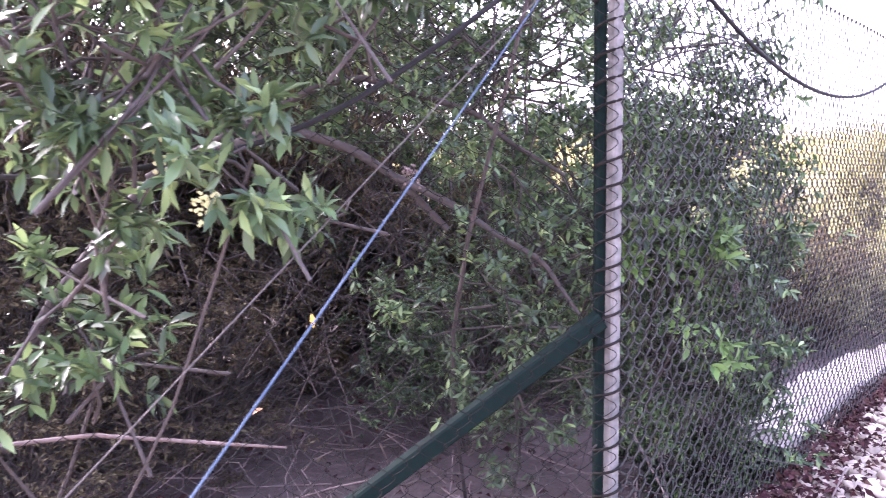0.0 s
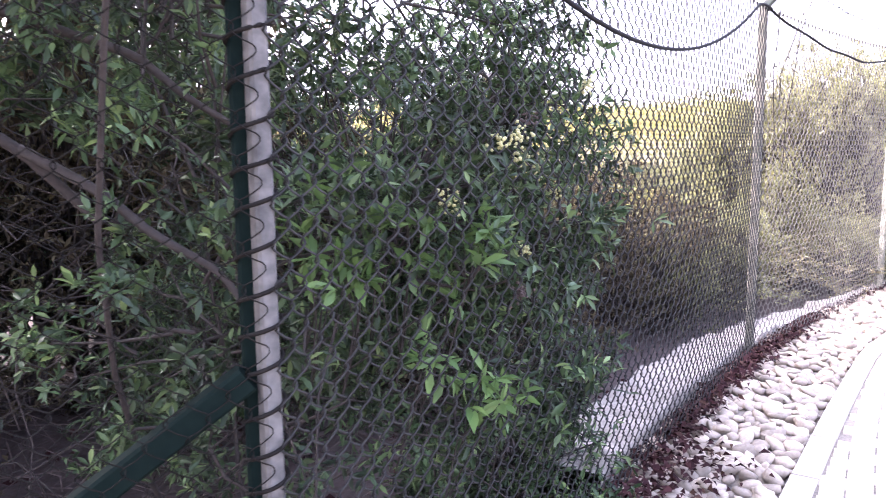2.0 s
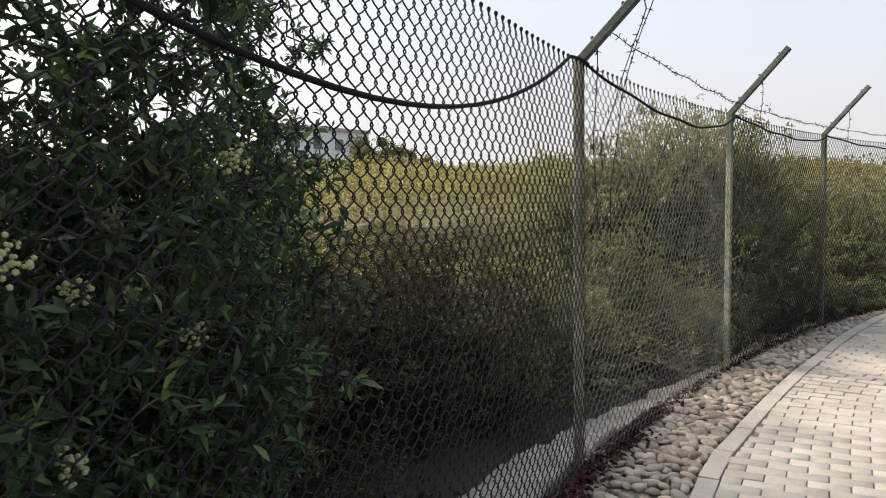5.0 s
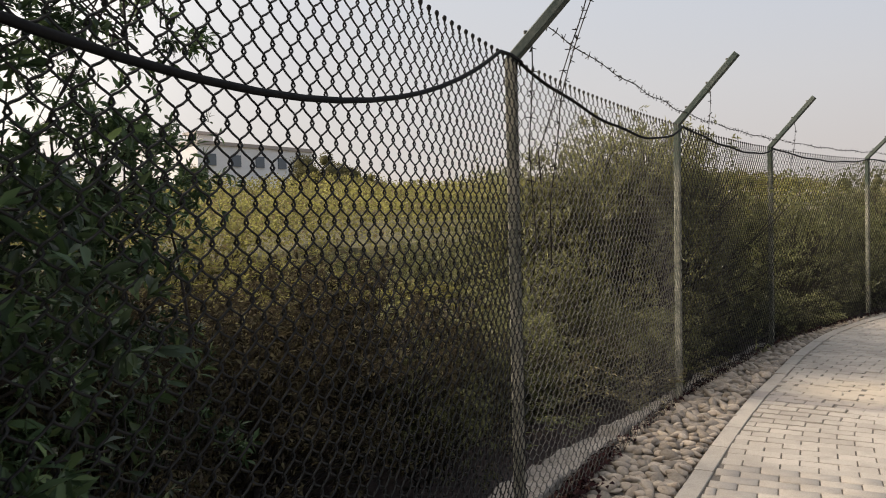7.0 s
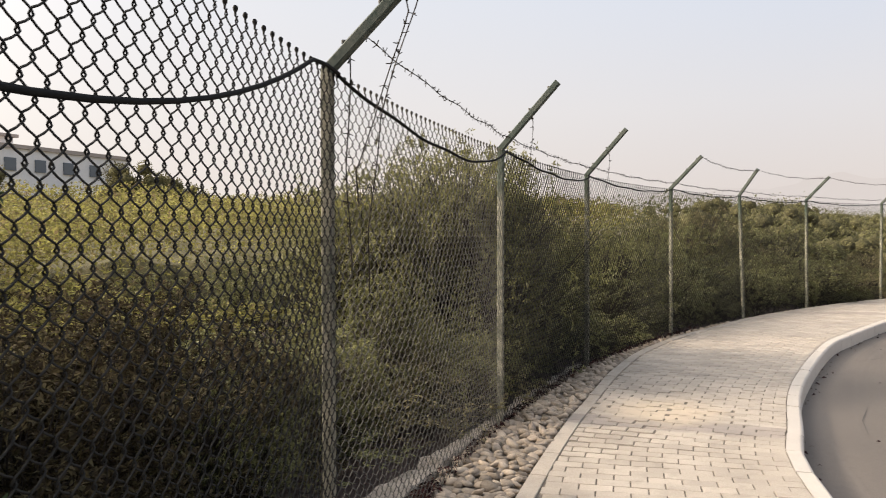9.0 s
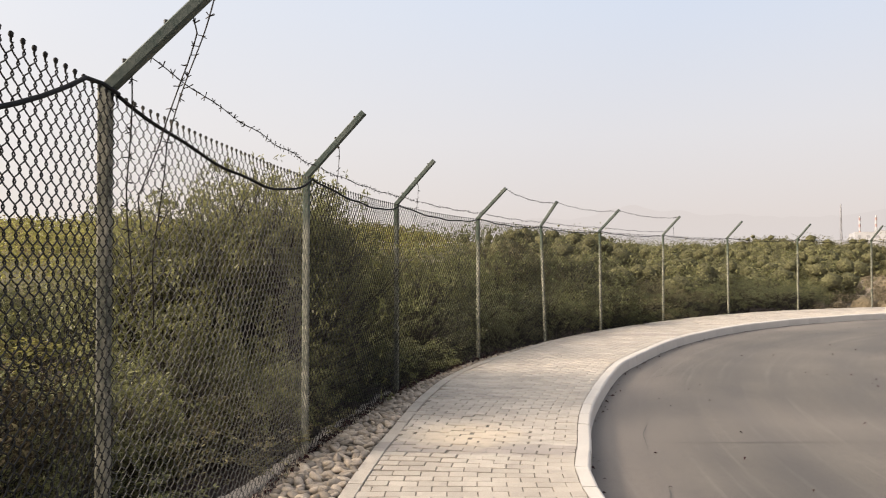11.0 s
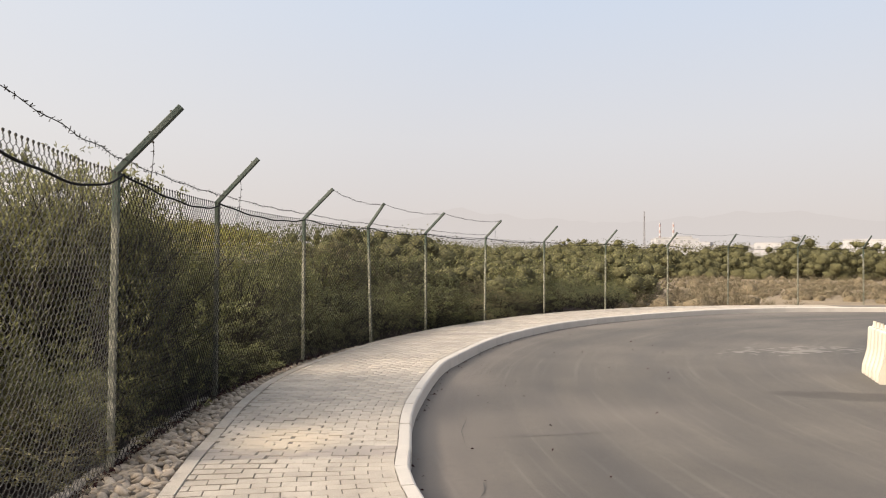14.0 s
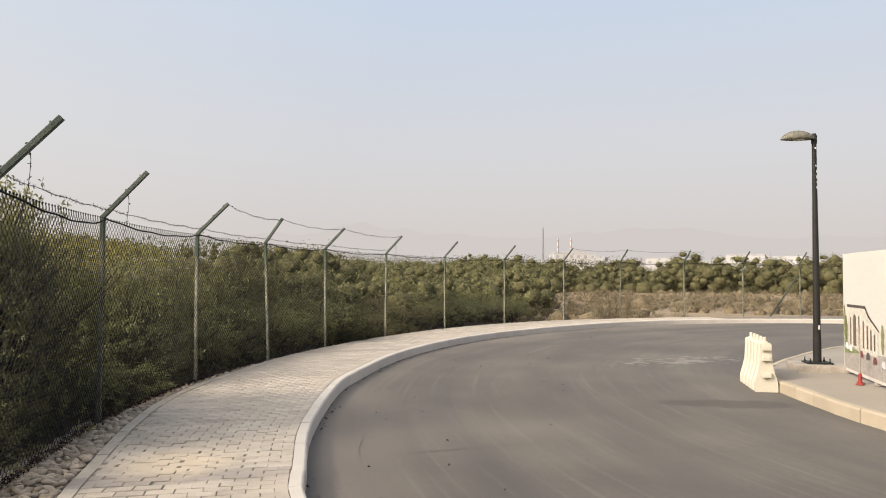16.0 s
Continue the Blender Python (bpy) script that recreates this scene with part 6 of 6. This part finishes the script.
def wavy(path, width, seed):
    """The outline of an uneven ribbon along a path in plan."""
    p = np.array(path, float)
    s = np.r_[0, np.cumsum(np.linalg.norm(np.diff(p, axis=0), axis=1))]
    e = np.linspace(0, s[-1], max(6, int(s[-1] / 0.08)))
    q = np.stack([np.interp(e, s, p[:, k]) for k in (0, 1)], 1)
    t = np.gradient(q, axis=0)
    t /= np.linalg.norm(t, axis=1, keepdims=True)
    n = np.stack([-t[:, 1], t[:, 0]], 1)
    f = np.sin(np.linspace(0, math.pi, len(q))) ** 0.4
    jig = np.array([[noise.noise(Vector((a * 3.1 + seed, 0, k))) for k in (0.3, 5.3)] for a in e])
    mid = q + n * jig[:, :1] * width * 0.8
    w = width * f[:, None] * (0.5 + 0.45 * jig[:, 1:])
    return [tuple(v) for v in np.vstack([mid + n * w, (mid - n * w)[::-1]])]


M_CRACK = material("tar_crack", (0.06, 0.054, 0.05), (0.10, 0.09, 0.082), 6, 60, 0.9)
for k, (path, w) in enumerate((([(8.01, 7.19), (8.62, 6.70), (9.34, 6.20), (10.11, 5.62)], 0.007), ([(11.21, 9.78), (11.24, 9.48), (11.84, 9.58)], 0.010), ([(9.03, 7.64), (8.45, 7.24), (8.03, 6.84)], 0.006), ([(7.22, 6.0), (7.06, 5.85), (6.87, 5.76)], 0.009))):
    flat_patch("crack", wavy(path, w, 10 + k), ROAD_Z + 0.004, M_CRACK, "thin dark crack in the asphalt", "crack")


def road_litter():
    gen = np.random.default_rng(17)
    pts = []
    for _ in range(90):
        p, t = at_length(c_kerb, gen.uniform(14, 34))
        n = left_of(t)
        pts.append(p - n * (KERB_W + 0.02 + abs(gen.normal(0, 0.05))))
    for _ in range(40):
        p, t = at_length(c_kerb, gen.uniform(13.5, 34))
        pts.append(p - left_of(t) * (KERB_W + gen.uniform(0.05, 3.5)))
    P = np.array(pts)
    n = len(P)
    V, F = leaves(np.c_[P, np.full(n, ROAD_Z + 0.008)], unit(np.c_[gen.normal(0, 1, (n, 2)), np.abs(gen.normal(0, 0.12, n))]), gen.uniform(0.025, 0.06, n), aspect=0.45, fold=0.5, gen=gen)
    tagged(part("road_litter", quick_mesh("road_litter", V, F), M_DEADLEAF), "small dead leaves in the gutter and on the road", "dead leaves", kind="stuff")


road_litter()

# ---- distance ----
# distance haze is put into these colours, windows close to the wall tone
M_CITY = plain("hazy_white_wall", (0.36, 0.355, 0.36), 0.9)
M_CITYWIN = plain("hazy_window", (0.235, 0.23, 0.24), 0.6)
M_VILLA = material("villa_plaster", (0.66, 0.64, 0.62), (0.80, 0.78, 0.76), 0.3, 6, 0.9, 0, 0.05)
M_VILLAWIN = plain("villa_window", (0.10, 0.12, 0.14), 0.25)
M_ROOF = plain("brown_roof", (0.36, 0.31, 0.275), 0.8)


def building(name, at, size, turn, storeys, bays, wall, win, label, roof=None, parapet=0.5):
    w, d, h = size
    root = thing(name, at, label, "building", "far town" if at[0] > 100 else "")
    root.matrix_basis = pose(*at, 0, 0, turn)
    part("wall", box_bm((w, d, h), (0, 0, h / 2)), wall, root)
    part("roof", box_bm((w * 1.015, d * 1.03, parapet), (0, 0, h + parapet / 2)), roof or wall, root)
    me = None
    sh, bw = h / storeys, w / bays
    for s in range(storeys):
        for b in range(bays):
            if me is None:
                ob = part("window", box_bm((bw * 0.36, 0.3, sh * 0.36)), win, root)
                me = ob.data
            else:
                ob = new("window", me)
                ob.parent = root
            ob.location = (-w / 2 + bw * (b + 0.5), -d / 2, sh * (s + 0.55))
    return root


# the white villa beyond the thicket
villa_at, villa_turn = (-8.4, 97.4, -0.2), 43.5
villa = building("villa", villa_at, (16.7, 14, 10.6), villa_turn, 3, 5, M_VILLA, M_VILLAWIN, "white flat-roofed villa beyond the mangroves", M_ROOF, 0.4)
part("tower", box_bm((2.1, 2.1, 1.9), (-2.2, 1, 11.7), 0.05), M_VILLA, villa)
part("tower_roof", box_bm((2.9, 2.9, 0.35), (-2.2, 1, 12.8), 0.05), M_ROOF, villa, "overhanging grey tower roof")


def villa_trees():
    gen = np.random.default_rng(22)
    blobs = []
    for az, top, r in ((89.9, 8.6, 1.9), (88.9, 7.7, 2.0), (87.9, 7.0, 1.8), (86.9, 7.2, 1.6), (85.8, 6.6, 1.5), (84.6, 6.0, 1.4), (98.6, 7.6, 1.4), (91.0, 6.2, 1.8)):
        x, y = 2.4 + 78 * math.cos(radians(az)), 2.4 + 78 * math.sin(radians(az))
        for _ in range(9):
            q = r * gen.uniform(0.35, 0.6)
            a = gen.normal(0, 0.45, 3) * r
            blobs.append((x + a[0], y + a[1], top - r + min(a[2], r - q), q, q, q * 0.9, q * q))
    crowns("villa_trees", "hazy round trees standing beside the villa", blobs, 16000, 0.12, 0.30, M_FARLEAF, gen, 0.85)


villa_trees()
gen = np.random.default_rng(21)
for k in range(40):
    az = radians(29.5 - 29 * k / 39 + gen.uniform(-0.3, 0.3))
    dist = gen.uniform(470, 560)
    x, y = 2.5 + dist * math.cos(az), 2.3 + dist * math.sin(az)
    tall = gen.uniform(10, 13.5) + (6 if 5 < k < 11 else 0) + (2.5 if k > 15 and k % 3 == 0 else 0)
    building("town_house", (x, y, -0.3), (gen.uniform(8, 22), 12, tall), math.degrees(az) + 90 + gen.uniform(-12, 12) + 180, max(3, int(tall // 3.6)), int(gen.integers(3, 7)), M_CITY, M_CITYWIN, "white flat-roofed town building far off in haze")


M_BAND = plain("faded_red", (0.29, 0.19, 0.175), 0.8)


def chimney(az, dist, h, label, name="chimney"):
    x, y = 2.5 + dist * math.cos(radians(az)), 2.3 + dist * math.sin(radians(az))
    root = thing(name, (x, y, 0), label, name)
    part("shaft", lathe([(1.1, 0), (0.75, h)], 12), M_CITY, root)
    if name == "chimney":
        for f in (0.48, 0.62, 0.76, 0.90):
            part("band", lathe([(1.16 - 0.36 * f, h * f), (1.15 - 0.36 * f, h * (f + 0.055))], 12), M_BAND, root, "faded red band")


chimney(25.1, 800, 43, "slim white chimney of a far plant")
chimney(24.15, 800, 43, "slim white chimney of a far plant")


def mast():
    az, dist, h = radians(26.2), 760, 52
    root = thing("lattice_mast", (2.5 + dist * math.cos(az), 2.3 + dist * math.sin(az), 0), "thin grey lattice radio mast far off", "mast")
    legs = [[(x, y, 0), (x * 0.2, y * 0.2, h)] for x, y in ((-1, -1), (1, -1), (0, 1.2))]
    part("legs", tube_mesh("legs", [np.array(l) for l in legs], 0.22, 4), M_CITYWIN, root)
    br = []
    for k in range(12):
        f, g = k / 12, (k + 1) / 12
        for a, b in ((0, 1), (1, 2), (2, 0)):
            pa = np.array(legs[a][0]) * (1 - f) + np.array(legs[a][1]) * f
            pb = np.array(legs[b][0]) * (1 - g) + np.array(legs[b][1]) * g
            br.append(np.array([pa, pb]))
    part("bracing", tube_mesh("bracing", br, 0.12, 3), M_CITYWIN, root)


mast()


def mountains(name, dist, low, high, colour, seed, label):
    az = np.radians(np.linspace(-20, 130, 260))
    hgt = np.array([low + (high - low) * (0.5 + 0.5 * noise.fractal(Vector((a * 5 + seed, 0, 0)), 0.9, 2.1, 6)) * (0.35 + 0.65 * math.exp(-((math.degrees(a) - 33) / 24) ** 2)) for a in az])
    k = len(az)
    base = np.c_[dist * np.cos(az), dist * np.sin(az)]
    V = np.vstack([np.c_[base, np.full(k, -20)], np.c_[base * 1.05, hgt], np.c_[base * 1.2, np.full(k, -20)]])
    i = np.arange(k - 1)
    F = np.vstack([np.stack([i, i + 1, i + 1 + k, i + k], 1), np.stack([i + k, i + 1 + k, i + 1 + 2 * k, i + 2 * k], 1)])
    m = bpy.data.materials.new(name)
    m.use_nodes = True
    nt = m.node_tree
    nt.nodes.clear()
    # flat emission: daylight and haze on the range are put into its colour
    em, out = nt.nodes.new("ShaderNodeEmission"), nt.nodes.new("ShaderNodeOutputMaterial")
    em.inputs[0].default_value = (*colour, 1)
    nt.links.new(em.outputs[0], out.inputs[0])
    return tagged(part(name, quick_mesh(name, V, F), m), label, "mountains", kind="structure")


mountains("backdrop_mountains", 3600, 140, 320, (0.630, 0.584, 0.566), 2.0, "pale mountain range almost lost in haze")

# ---- pavers, last ----
def pavers():
    q, t, e = c_kerb
    s_near = e[np.linalg.norm(q - np.array((5.9, 5.4)), axis=1).argmin()]
    me = paver_mesh("paver", 0.1972, 0.1021, M_PAVER)
    co = np.empty(len(me.vertices) * 3, np.float32)
    me.vertices.foreach_get("co", co)
    co = co.reshape(-1, 3)
    quads = np.array([list(p.vertices) for p in me.polygons], np.int32)
    Vs, Fs, off, singles = [], [], 0, 0
    s, row = 0.3, 0
    while s < min(e[-1], 44):
        p, tg = at_length(c_kerb, s)
        n = left_of(tg)
        w = to_outer(p)[0]
        start = 0.006 + (0.1 if row % 2 else 0.0)
        cells = [] if row % 2 == 0 else [(0.006, 0.1)]
        x = start
        while x + 0.2 < w + 0.02:
            cells.append((x, 0.2))
            x += 0.203
        if w - x > 0.05:
            cells.append((x, w - x - 0.006))
        ang = math.atan2(n[1], n[0])
        for x0, lw in cells:
            c = p + n * (x0 + lw / 2)
            stretch = 1 + (x0 + lw / 2) / 20.5
            # blocks sunk and shoved askew round the sandy hollow
            sunk = math.exp(-((c[0] - 6.6) ** 2 + (c[1] - 7.7) ** 2) / 0.5)
            dip = -0.0015 * sunk
            c = c + tg * 0.035 * sunk * math.sin(x0 * 7.0) + n * 0.012 * sunk * rng.normal(0, 1)
            m = Matrix.LocRotScale((c[0], c[1], dip + rng.normal(0, 0.0018)), Euler((rng.normal(0, 0.011), rng.normal(0, 0.009 + 0.01 * sunk), ang + rng.normal(0, 0.008 + 0.03 * sunk))), (lw / 0.203, stretch, 1))
            if singles < 300 and s > s_near:
                ob = new("paver", me)
                ob.parent = pavement
                ob.matrix_basis = m
                singles += 1
            else:
                M = np.array(m)
                Vs.append(co @ M[:3, :3].T + M[:3, 3])
                Fs.append(quads + off)
                off += len(co)
        s += 0.1025
        row += 1
    part("more_pavers", quick_mesh("more_pavers", np.concatenate(Vs), np.concatenate(Fs)), M_PAVER, pavement, "further pale concrete paving blocks", "stuff")


pavers()
